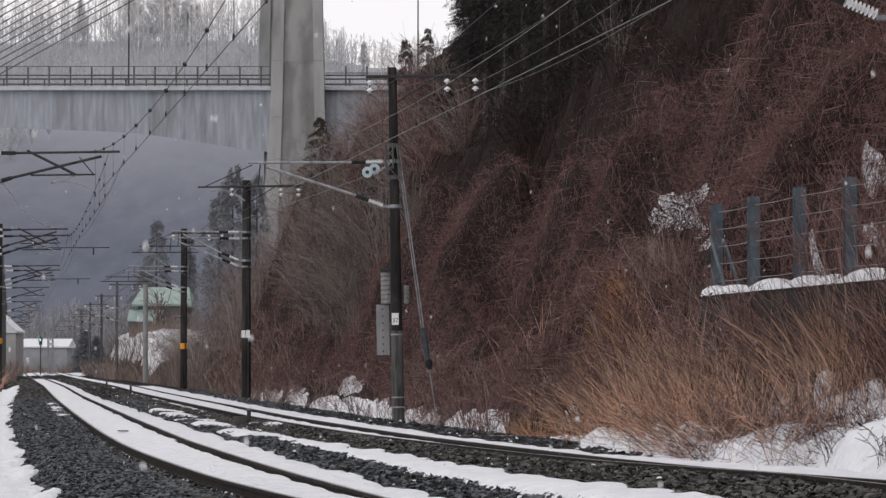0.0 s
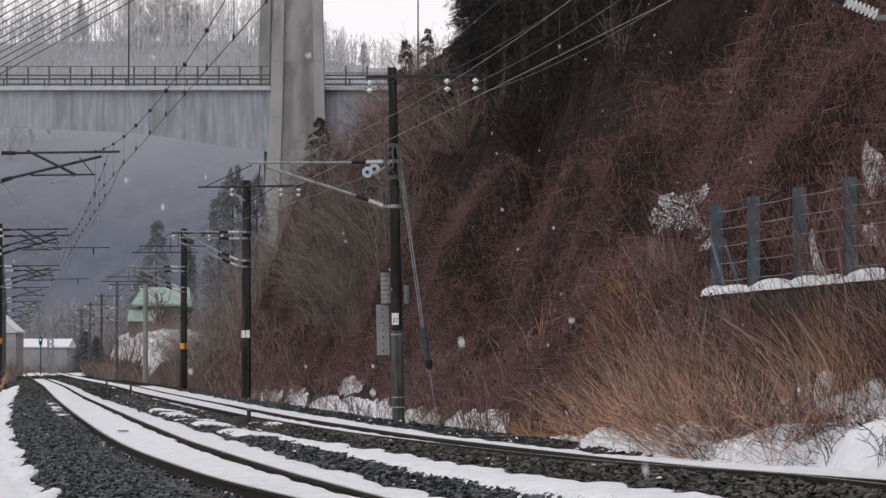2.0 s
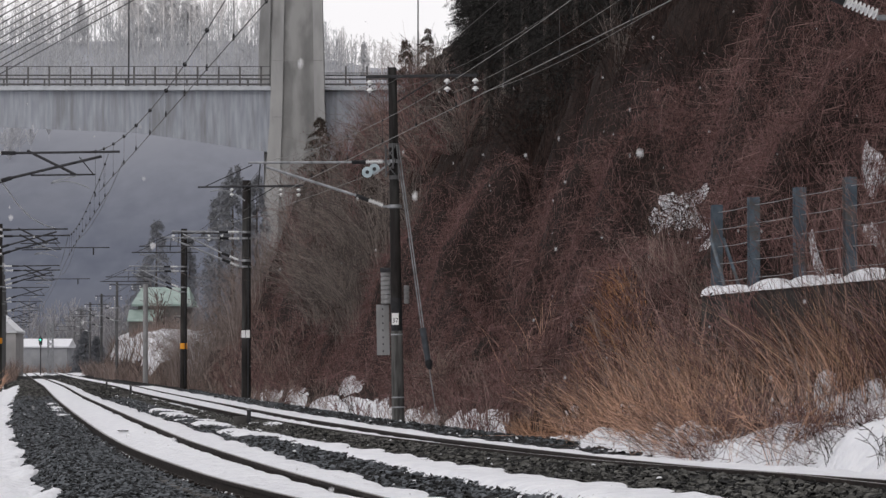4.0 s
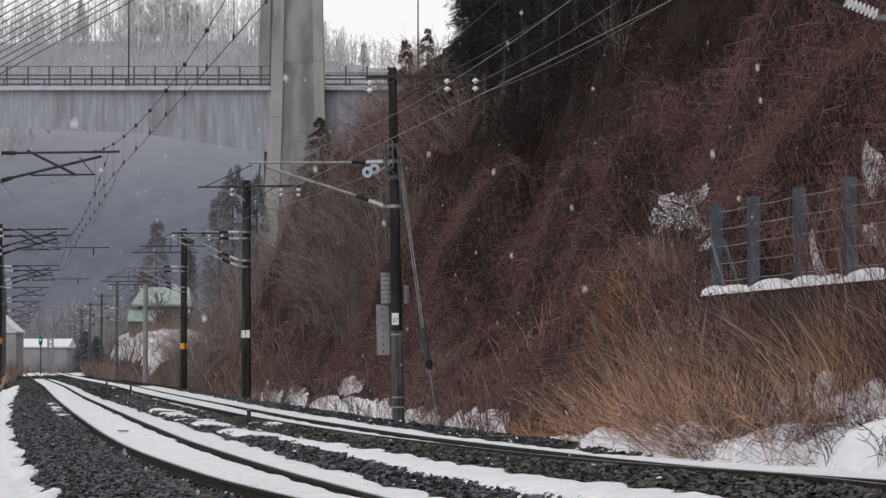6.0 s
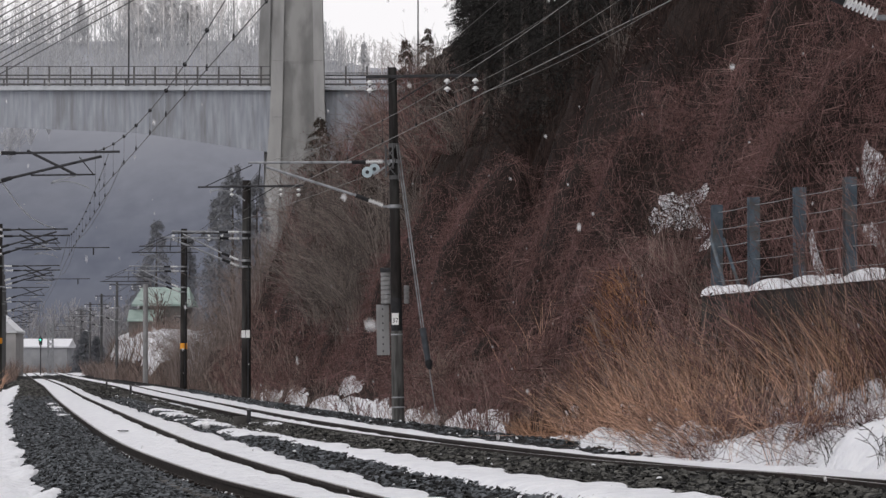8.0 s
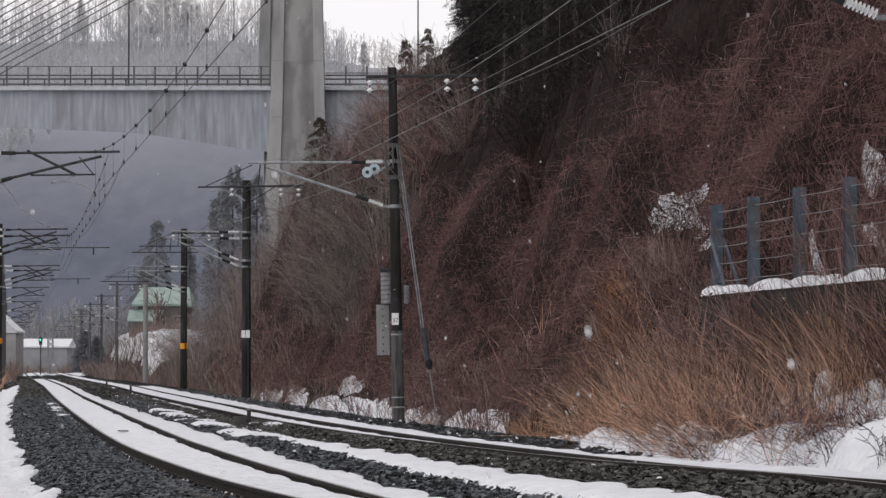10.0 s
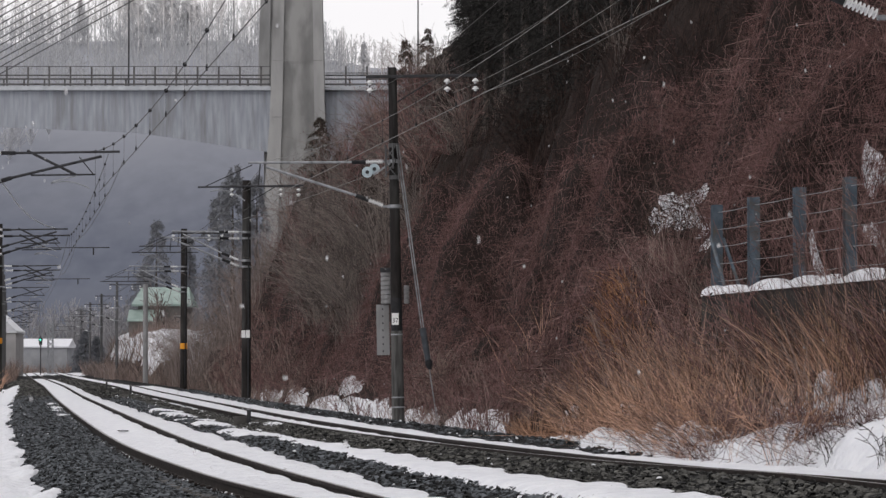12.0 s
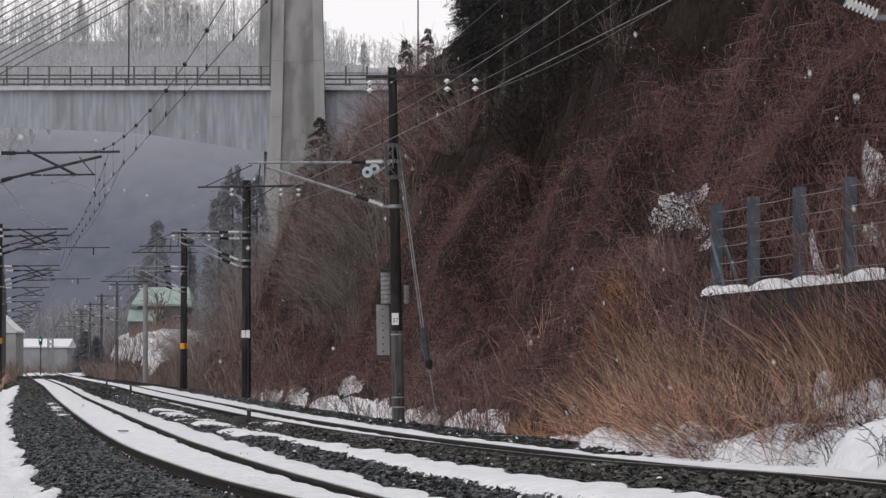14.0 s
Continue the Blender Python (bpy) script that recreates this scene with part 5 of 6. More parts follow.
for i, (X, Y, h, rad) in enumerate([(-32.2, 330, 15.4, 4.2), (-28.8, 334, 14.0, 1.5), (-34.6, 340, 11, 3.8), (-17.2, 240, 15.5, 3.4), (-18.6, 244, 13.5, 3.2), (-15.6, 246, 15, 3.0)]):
    conifer(X, Y, h, rad, 9000, NEEDLE_FAR, "grey-green valley conifer with mist put into its colour", z=2.6 if X > -40 else 0.3, width=0.04, low=0.03, seed=160 + i, blade=0.75)


# ---- buildings at the end of the valley ----
def gable_house(name, label, X, Y, z, w, dpt, wall_h, roof_h, roof_mat, wall_mat, over=0.5, ridge_along_x=True, windows=3):
    root = tagged(new(name), label, "house")
    root.matrix_basis = Matrix.Translation((X, Y, z))
    part("wall", box("wall", (w, dpt, wall_h + 4.0), (0, 0, wall_h / 2 - 2.0), wall_mat), root)
    bm = bmesh.new()
    a, b = w / 2 + over, dpt / 2 + over
    inset = 0.12 * w if ridge_along_x and windows else 0
    base = [bm.verts.new(v) for v in ((-a, -b, wall_h - 0.15), (a, -b, wall_h - 0.15), (a, b, wall_h - 0.15), (-a, b, wall_h - 0.15))]
    eave = [bm.verts.new(v) for v in ((-a, -b, wall_h + 0.05), (a, -b, wall_h + 0.05), (a, b, wall_h + 0.05), (-a, b, wall_h + 0.05))]
    if ridge_along_x:
        r = [bm.verts.new((-a + inset, 0, wall_h + roof_h)), bm.verts.new((a - inset, 0, wall_h + roof_h))]
        faces = ((eave[0], eave[1], r[1], r[0]), (eave[2], eave[3], r[0], r[1]), (eave[1], eave[2], r[1]), (eave[3], eave[0], r[0]))
    else:
        r = [bm.verts.new((0, -b, wall_h + roof_h)), bm.verts.new((0, b, wall_h + roof_h))]
        faces = ((eave[1], eave[2], r[1], r[0]), (eave[3], eave[0], r[0], r[1]), (eave[0], eave[1], r[0]), (eave[2], eave[3], r[1]))
    for f in faces:
        bm.faces.new(f)
    for i in range(4):
        j = (i + 1) % 4
        bm.faces.new((base[i], base[j], eave[j], eave[i]))
    bm.faces.new(base[::-1])
    part("roof", bm_mesh("roof", bm, roof_mat), root)
    for i in range(windows):
        x = -w / 2 + (i + 0.5) * w / windows
        win = part("window", box("window", (w / windows * 0.5, 0.08, 1.1), (x, -dpt / 2 - 0.02, wall_h * 0.55), PALEWALL, 0.01), root)
        part("pane", box("pane", (w / windows * 0.42, 0.06, 0.95), (x, -dpt / 2 - 0.05, wall_h * 0.55), GLASS), win)
    return root


house = gable_house("house", "two-storey grey house with a pale green metal roof", -28.9, 306, 4.0, 4.9, 8.0, 3.75, 1.9, ROOFGREEN, HOUSEWALL, 0.6)
part("lean_to_roof", box("lean_to_roof", (3.6, 2.2, 0.14), (-1.55, -5.0, 2.6), ROOFGREEN, 0.02, Matrix.Rotation(radians(32), 4, "X")), house, "lower green lean-to roof")
part("lean_to_wall", box("lean_to_wall", (3.3, 1.6, 4.0), (-1.55, -4.9, 0.2), HOUSEWALL), house)
gable_house("shed", "low long shed with a snow-white roof", -56.4, 420, 1.1, 6.4, 8, 3.15, 1.15, SNOW, SHEDWALL, 0.3, True, 0)
gable_house("house", "pale house with a snowy gable roof", -49.8, 332, -0.2, 4.0, 6, 5.5, 2.0, SNOW, PALEWALL, 0.15, False, 0)
for k, (X, Y, h, rad) in enumerate(((-48.4, 398, 6.4, 2.3), (-47.3, 402, 5.6, 2.2), (-49.6, 403, 5.2, 2.0))):
    conifer(X, Y, h, rad, 6500, NEEDLE_DUSK, "dusky rounded conifer beside the shed", z=0.2, width=0.14, low=0.02, seed=190 + k)


def build_signal():
    root = tagged(new("railway_signal"), "slim railway signal showing a green light", "signal")
    X, Y = -47.9, 350.0
    root.matrix_basis = Matrix.Translation((X, Y, 0.1))
    part("post", tube("post", (0, 0, -0.4), (0, 0, 4.9), 0.07, DARKSTEEL, seg=10), root)
    part("signal_head", box("signal_head", (0.4, 0.18, 0.85), (0, -0.12, 4.3), BLACKRUB, 0.07), root)
    part("backboard", lathe_along("backboard", (0, -0.02, 4.5), (0, 0.02, 4.5), [(0, 0.26), (1, 0.26)], DARKSTEEL, 18), root)
    part("lens", lathe_along("lens", (0, -0.22, 4.5), (0, -0.26, 4.5), [(0, 0.12), (1, 0.1)], GREENLAMP, 14), root, "glowing green lens")
    tower = tagged(new("lattice_mast"), "grey steel lattice mast beside the line", "mast")
    bm = bmesh.new()
    for sx in (-0.3, 0.3):
        for sy in (-0.3, 0.3):
            add_tube(bm, (sx, sy, -0.3), (sx, sy, 6.5), 0.05, None, 6)
    for k in range(11):
        z = 0.6 * k
        for sy in (-0.3, 0.3):
            add_tube(bm, (-0.3, sy, z), (0.3, sy, z + 0.6), 0.03, None, 5)
            add_tube(bm, (0.3, sy, z), (-0.3, sy, z + 0.6), 0.03, None, 5)
    part("lattice", bm_mesh("lattice", bm, GALV), tower)
    tower.matrix_basis = Matrix.Translation((-47.0, 352, 0.2))


build_signal()


# ---- marker posts between the tracks ----
def marker(st, u, h):
    X, Y = on_line(st, u)
    root = tagged(new("marker_post"), "short dark marker post between the tracks", "post", "marker posts")
    root.matrix_basis = Matrix.Translation((float(X), float(Y), float(bed_z(st, u))))
    part("stake", box("stake", (0.09, 0.09, h), (0, 0, h / 2), DARKSTEEL, 0.01), root)
    part("cap", box("cap", (0.11, 0.11, 0.04), (0, 0, h), POLE_GREY, 0.01), root)
    part("foot_block", box("foot_block", (0.3, 0.2, 0.22), (-0.2, 0.1, 0.06), SLEEPER, 0.02), root)


for st, u, h in ((55.0, 3.0, 0.34), (118, 2.95, 0.4), (142, 2.6, 0.45)):
    marker(st, u, h)


# ---- scrub and vines over the hillside ----
def slope_frame(s, u):
    """Points on the overgrown slope and their downhill directions."""
    X, Y = on_line(s, u)
    e = 0.25
    z = ground_z(X, Y)
    gx = (ground_z(X + e, Y) - ground_z(X - e, Y)) / (2 * e)
    gy = (ground_z(X, Y + e) - ground_z(X, Y - e)) / (2 * e)
    nrm = np.stack([-gx, -gy, np.ones_like(gx)], -1)
    nrm /= np.linalg.norm(nrm, axis=-1, keepdims=True)
    down = np.stack([-gx, -gy, -(gx * gx + gy * gy)], -1)
    down /= np.linalg.norm(down, axis=-1, keepdims=True) + 1e-6
    return np.stack([X, Y, z], -1), nrm, down


def sample_slope(n, s0=36.0, s1=205.0, u0=8.8, top=18.0):
    """Stations along the slope, denser on the nearer stretch."""
    s = s0 * (s1 / s0) ** RNG.random(n * 2)
    u1 = np.minimum(top + 0.085 * (s - 40), 34)
    u = u0 + (u1 - u0) * RNG.random(n * 2)
    ok = ~((s < 41.5) & (u < 11.8))
    return s[ok][:n], u[ok][:n]


def vines(name, label, n, length, r, material, lift_off, droop, cross, K=5, keep=None, curl=0.075, **kw):
    """Tangled dead stems that drape down the slope."""
    s, u = sample_slope(n, **kw)
    P0, nrm, down = slope_frame(s, u)
    if keep is not None:
        ok = keep(s, u, P0)
        P0, nrm, down = P0[ok], nrm[ok], down[ok]
    n = len(P0)
    ln = length * RNG.uniform(0.5, 1.5, n)
    lat = np.cross(nrm, down)
    ang = RNG.normal(0, cross, n)
    hang = down + np.array([0, 0, -0.55])
    hang /= np.linalg.norm(hang, axis=1, keepdims=True)
    dr = hang * np.cos(ang)[:, None] + lat * np.sin(ang)[:, None]
    off = lift_off * RNG.random(n)
    k = np.linspace(0, 1, K)
    wob = RNG.normal(0, curl, (n, K, 3)).cumsum(1) * ln[:, None, None] * 0.5
    P = P0[:, None] + nrm[:, None] * (off[:, None] * (0.4 + np.sin(np.pi * k)[None]))[..., None] + dr[:, None] * (ln[:, None] * k[None])[..., None] + wob
    P[..., 2] -= droop * (ln[:, None] * k[None] ** 2)
    R = r * RNG.uniform(0.55, 1.35, n)[:, None] * np.linspace(1.0, 0.5, K)[None] * (1 + 0.35 * smooth(80, 170, P0[:, 1]))[:, None]
    tagged(new(name, tubes(name, P, R, material, 3)), label, "undergrowth", kind="stuff")


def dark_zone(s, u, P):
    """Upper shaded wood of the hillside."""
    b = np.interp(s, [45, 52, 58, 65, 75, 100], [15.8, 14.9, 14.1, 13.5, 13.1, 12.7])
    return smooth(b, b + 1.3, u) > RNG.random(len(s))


def light_zone(s, u, P):
    """Where the red-brown vines grow: over the mounds, thin in the creases, sparse on the snowy spots."""
    m = mounds(P[:, 0], P[:, 1])
    bare = (s > 42.5) & (s < 57.5) & (np.abs(u - clearing(s)) < 0.4) & (RNG.random(len(s)) < 0.72)
    bare |= (s > 76) & (s < 97) & (u < 9.1) & (RNG.random(len(s)) < 0.93)
    # Stems thin out in creases, baring dark soil in place of shade.
    return ~bare & ~dark_zone(s, u, P) & (RNG.random(len(s)) < 0.4 + 0.6 * smooth(-0.6, 0.5, m))


vines("vine_tangle", "matted reddish-brown dead vines draped over the slope", 62000, 0.42, 0.0058, VINE, 0.55, 0.2, 0.42, K=3, keep=light_zone, curl=0.15)
vines("vine_tangle", "long reddish dead vines trailing down the slope", 5000, 1.1, 0.0065, REDTWIG, 0.6, 0.2, 0.6, K=6, keep=light_zone, curl=0.09)
vines("vine_tangle", "pale hanging dead stems over the slope", 6500, 0.75, 0.0056, VINE_MID, 0.7, 0.3, 0.3, K=4, keep=light_zone, curl=0.07)
vines("vine_tangle", "fine criss-cross twigs among the vines", 85000, 0.25, 0.0054, VINE, 0.65, 0.0, 2.0, K=2, keep=light_zone)
vines("vine_tangle", "fine greyish twigs among the vines", 20000, 0.26, 0.0046, VINE_MID, 0.75, 0.1, 1.0, K=2, keep=light_zone)
vines("vine_tangle", "dark reddish twigs among the vines", 50000, 0.26, 0.0058, REDTWIG, 0.75, 0.1, 1.2, K=2, keep=light_zone)
vines("vine_tangle", "dark twigs standing over the snowy clearing", 2600, 0.45, 0.0065, DARKTWIG, 0.5, -0.5, 1.6, K=3, s1=60.0, u0=10.5, top=12.0, keep=lambda s, u, P: (s > 46) & (np.abs(u - clearing(s)) < 0.5) & (RNG.random(len(s)) < 0.75))
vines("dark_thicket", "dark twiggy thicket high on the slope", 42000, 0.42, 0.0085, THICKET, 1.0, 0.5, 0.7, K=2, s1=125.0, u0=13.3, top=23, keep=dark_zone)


def bush_paths(n, h, spread, lean, rng, forks=3, K=4):
    """Arching stems from one stool, forking once."""
    P, R = [], []
    k = np.linspace(0, 1, K)
    for _ in range(n):
        a = rng.uniform(0, 2 * np.pi)
        out = spread * rng.uniform(0.3, 1.0)
        hh = h * rng.uniform(0.55, 1.0)
        d = np.array([np.cos(a) * out + lean[0], np.sin(a) * out + lean[1]])
        bend = rng.uniform(0.3, 0.95)
        z = hh * (k * (1 + bend) - bend * k * k)
        st = np.stack([d[0] * k ** 1.4, d[1] * k ** 1.4, z], 1) + rng.normal(0, 0.045 * h, (K, 3)) * k[:, None] + np.append(rng.normal(0, 0.12 * spread, 2), 0)
        P.append(st)
        r0 = 0.0038 * h * rng.uniform(0.5, 1.2)
        R.append(np.linspace(r0, r0 * 0.3, K))
        for _ in range(forks):
            i = rng.integers(1, K - 1)
            dv = st[i + 1] - st[i]
            q = dv / (np.linalg.norm(dv) + 1e-6) + rng.normal(0, 0.45, 3)
            ln = h * rng.uniform(0.12, 0.35)
            P.append(st[i] + np.outer(k, q * ln) + np.outer(k * k, (0, 0, -0.1 * ln)) + rng.normal(0, 0.02 * h, (K, 3)) * k[:, None])
            R.append(np.linspace(r0 * 0.5, r0 * 0.2, K))
    return P, R


def bare_bush(X, Y, h, spread, n, material, label, lean=(0, 0), seed=0, forks=3, z=None, fine=0.005):
    rng = np.random.default_rng(seed)
    P, R = bush_paths(n, h, spread, lean, rng, forks)
    root = tagged(new("bare_shrub"), label, "shrub")
    zg = float(ground_z(np.array(X), np.array(Y))) if z is None else z
    root.matrix_basis = Matrix.Translation((X, Y, zg - 0.1))
    part("branch_mass", tubes("branch_mass", np.array(P), np.maximum(np.array(R), fine), material, 3), root)


def build_shrubs():
    rng = np.random.default_rng(5)
    # large leafless shrubs at the foot of the hill beyond the numbered mast
    for i in range(16):
        st, u = rng.uniform(86, 116), rng.uniform(10.2, 13.0)
        X, Y = on_line(st, u)
        bare_bush(float(X), float(Y), rng.uniform(2.6, 4.8), 1.9, 34, TWIG, "large leafless shrub with arching grey-brown branches", (-1.3, -0.3), 300 + i, 6)
    for i in range(12):
        st, u = rng.uniform(128, 205), rng.uniform(8.0, 12)
        X, Y = on_line(st, u)
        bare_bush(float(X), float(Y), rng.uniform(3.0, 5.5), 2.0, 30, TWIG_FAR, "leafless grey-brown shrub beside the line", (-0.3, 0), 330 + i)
    for i in range(20):
        st, u = rng.uniform(158, 222), rng.uniform(8.4, 15)
        X, Y = on_line(st, u)
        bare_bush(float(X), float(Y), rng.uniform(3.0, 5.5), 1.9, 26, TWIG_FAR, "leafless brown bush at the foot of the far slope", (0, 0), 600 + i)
    for i in range(8):
        X, Y = rng.uniform(-18.5, -12.5), rng.uniform(205, 228)
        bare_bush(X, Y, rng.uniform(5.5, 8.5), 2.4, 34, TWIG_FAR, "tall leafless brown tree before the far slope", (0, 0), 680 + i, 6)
    bare_bush(-28.7, 297.0, 6.0, 1.1, 14, TWIG_FAR, "slender leafless tree before the green-roofed house", (0, 0), 690, 6, 3.2, 0.03)
    # leafless small trees on the upper slope
    for i in range(14):
        st, u = rng.uniform(68, 135), rng.uniform(14, 22)
        X, Y = on_line(st, u)
        bare_bush(float(X), float(Y), rng.uniform(1.8, 3.2), 1.1, 16, TWIG, "leafless sapling thicket on the slope", (0, 0), 350 + i)
    for i in range(34):
        st, u = rng.uniform(52, 86), rng.uniform(14.2, 19)
        X, Y = on_line(st, u)
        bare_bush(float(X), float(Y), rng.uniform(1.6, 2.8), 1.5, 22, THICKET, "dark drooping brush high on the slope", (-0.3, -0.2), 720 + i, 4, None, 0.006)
    for i in range(22):
        st, u = rng.uniform(112, 160), rng.uniform(11.5, 18)
        X, Y = on_line(st, u)
        bare_bush(float(X), float(Y), rng.uniform(2.2, 4.0), 1.5, 24, VINE if i % 2 else TWIG, "leafless brown thicket on the shoulder of the hill", (-0.2, 0), 560 + i)
    for i in range(20):
        st, u = rng.uniform(118, 150), rng.uniform(13, 18.5)
        X, Y = on_line(st, u)
        bare_bush(float(X), float(Y), rng.uniform(2.8, 4.4), 1.8, 26, (VINE_MID, TWIG, VINE)[i % 3], "leafless reddish thicket crowning the shoulder of the hill", (-0.3, 0), 640 + i, 5)
    for i in range(26):
        st, u = rng.uniform(104, 133), rng.uniform(15.0, 17.0)
        X, Y = on_line(st, u)
        bare_bush(float(X), float(Y), rng.uniform(2.0, 3.3), 1.5, 24, (VINE_MID, TWIG, VINE, TWIG)[i % 4], "leafless brown bush under the conifers", (-0.3, -0.2), 780 + i, 5, None, 0.009)
    # low brush by the verge
    for i in range(46):
        st, u = rng.uniform(22, 110), rng.uniform(7.7, 9.4)
        if 76 < st < 99 and i % 5:
            st += 30
        X, Y = on_line(st, u)
        bare_bush(float(X), float(Y), rng.uniform(0.7, 1.5), 0.6, 16, VINE if i % 3 else VINE_PALE, "low leafless reddish brush poking through snow", (0, 0), 380 + i, 3)
    for i in range(30):
        st = rng.uniform(21.2, 30) if i % 3 else rng.uniform(28, 39)
        u = float(bank_edge(st)) + (rng.uniform(0.0, 0.45) if i % 2 else rng.uniform(0.4, 2.0))
        X, Y = on_line(st, u)
        bare_bush(float(X), float(Y), rng.uniform(0.35, 0.8), 0.75, 13, (VINE, GRASS, VINE_MID, RUSTY)[i % 4], "low leafless reddish brush standing in the snow", (-0.1, 0), 470 + i, 4, float(bank_z(st, u)) + 0.08, 0.0028)
    for i, (st, du) in enumerate(((17.8, 0.15), (18.3, 0.3), (20.2, 0.1))):
        u = float(bank_edge(st)) + du
        X, Y = on_line(st, u)
        bare_bush(float(X), float(Y), 0.42, 0.35, 9, DARKTWIG, "dark dead weed lying over the edge of the snow", (0, 0), 540 + i, 2, float(bank_z(st, u)) + 0.1, 0.0035)
    # dark stems standing in the snow at the foot of the slope
    for i, (st, u, h) in enumerate(((80.5, 8.05, 1.1), (78.2, 8.2, 1.3), (76.5, 8.15, 1.0), (84.6, 8.6, 1.1), (74.2, 8.2, 0.9), (92.5, 8.5, 0.9))):
        X, Y = on_line(st, u)
        bare_bush(float(X), float(Y), h, 0.5 * h, 7, DARKTWIG if i % 2 else VINE, "dark leafless stems standing in a snow patch", (-0.15, 0), 560 + i, 3, None, 0.007)
    # climbers on the fence
    for i, (st, h) in enumerate(((34.3, 1.3), (33.2, 1.9), (32.2, 1.6), (31.2, 2.1), (30.0, 1.9), (28.8, 2.1), (27.4, 2.0))):
        X, Y = on_line(st, 9.9)
        bare_bush(float(X), float(Y), h, 0.8, 9, (VINE, VINE_MID, VINE)[i % 3], "leafless reddish climber grown over the fence", (0, 0), 545 + i, 9, 2.68, 0.003)
    for i in range(20):
        st, u = rng.uniform(23, 38), rng.uniform(8.9, 9.5)
        X, Y = on_line(st, u)
        bare_bush(float(X), float(Y), rng.uniform(1.5, 2.5), 0.6, 8, VINE if i % 3 else VINE_MID, "tall dead weeds growing before the wall", (-0.35, 0), 520 + i, 3)
    # tree behind the fence
    for i, (st, u, h) in enumerate(((36.5, 12.2, 1.8), (31, 12.2, 2.4), (41.5, 12.6, 1.3), (27, 12.2, 2.6), (48.6, 11.75, 1.5), (52.5, 11.9, 1.2), (34, 11.6, 1.8), (39, 12.9, 1.5))):
        X, Y = on_line(st, u)
        bare_bush(float(X), float(Y), h, 0.5 * h, 12 if h < 1.6 else 22, VINE if i in (0, 3, 6) else DARKTWIG, "dark leafless bush behind the fence", (0, 0), 440 + i, 4)


build_shrubs()


def verge_tangle(name, label, n, s0, s1, d0, d1, length, r, material, seed):
    """Fine twigs that stand and cross at random over the edge of the snow bank, in uneven clumps."""
    rng = np.random.default_rng(seed)
    s, d = rng.uniform(s0, s1, n), d0 + (d1 - d0) * rng.random(n) ** 1.4
    u = bank_edge(s) + d
    ok = rng.random(n) < 0.45 + 1.3 * vnoise(s / 0.7, d / 0.6, seed, 2)
    s, u = s[ok], u[ok]
    n = len(s)
    X, Y = on_line(s, u)
    k = np.linspace(0, 1, 5)
    ln = length * rng.uniform(0.4, 1.5, n)
    q = np.stack([rng.normal(-0.15, 0.75, n), rng.normal(0, 0.6, n), rng.uniform(0.25, 1.1, n)], -1)
    P = np.stack([X, Y, bank_z(s, u) + 0.06], -1)[:, None] + q[:, None] * ln[:, None, None] * k[None, :, None]
    P = P + rng.normal(0, 0.05, (n, 5, 3)).cumsum(1) * ln[:, None, None]
    P[..., 2] -= 0.35 * ln[:, None] * k[None] ** 2 * rng.random((n, 1))
    R = r * rng.uniform(0.6, 1.4, n)[:, None] * np.linspace(1, 0.45, 5)[None]
    tagged(new(name, tubes(name, P, R, material, 3)), label, "undergrowth", kind="stuff")


verge_tangle("verge_brush", "tangled reddish twigs over the snow bank", 3300, 20.9, 28.5, 0.0, 1.1, 0.4, 0.0029, REDTWIG, 71)
verge_tangle("verge_brush", "pale dead twigs crossing over the snow bank", 1300, 20.9, 31.0, 0.0, 1.4, 0.5, 0.003, VINE_PALE, 72)
verge_tangle("verge_brush", "tan bent stems over the snow bank", 1900, 23.5, 37.0, 0.05, 1.6, 0.6, 0.003, GRASS, 73)
verge_tangle("verge_brush", "dark twigs poking out of the snow bank", 300, 20.0, 30.0, 0.0, 1.2, 0.4, 0.0035, DARKTWIG, 74)


def grass(name, label, n, s0, s1, u0, u1, h, lean, material, wid=0.006, seed=0, keep=None, base=None):
    rng = np.random.default_rng(seed)
    s, u = rng.uniform(s0, s1, n), rng.uniform(u0, u1, n)
    X, Y = on_line(s, u)
    clump = vnoise(X / 0.8, Y / 1.2, seed + 2, 2)
    ok = rng.random(n) < 0.45 + 1.0 * clump
    if keep is not None:
        ok &= keep(s, u)
    X, Y, clump = X[ok], Y[ok], clump[ok]
    n = len(X)
    Z = ground_z(X, Y) if base is None else base(s[ok], u[ok]) + 0.05
    hh = h * rng.uniform(0.45, 1.1, n) * (1 + 0.25 * clump)
    k = np.linspace(0, 1, 5)
    lx = lean * rng.uniform(0.1, 1.7, n) * (0.35 + 0.65 * smooth(28, 34, s[ok])) + 0.4 * rng.normal(0, 1, n) + 0.5 * vnoise(X / 0.9, Y / 2.2, seed + 5, 2)
    ly = 0.35 * rng.normal(0, 1, n)
    bend = 1.1 + 0.8 * rng.random(n)[:, None] ** 2
    P = np.stack([X[:, None] + (hh * lx)[:, None] * k ** bend, Y[:, None] + (hh * ly)[:, None] * k ** bend,
                  Z[:, None] + hh[:, None] * (k - (0.2 * np.abs(lx) + 0.45 * rng.random(n) ** 5)[:, None] * k ** 2.4)], -1)
    W = wid * rng.uniform(0.6, 1.4, n)[:, None] * np.array([1, 1, 0.85, 0.6, 0.15])[None]
    ang = rng.uniform(0, np.pi, n)
    side = np.stack([np.cos(ang), np.sin(ang), 0 * ang], -1)
    tagged(new(name, ribbons(name, P, W, side, material)), label, "grass", kind="stuff")


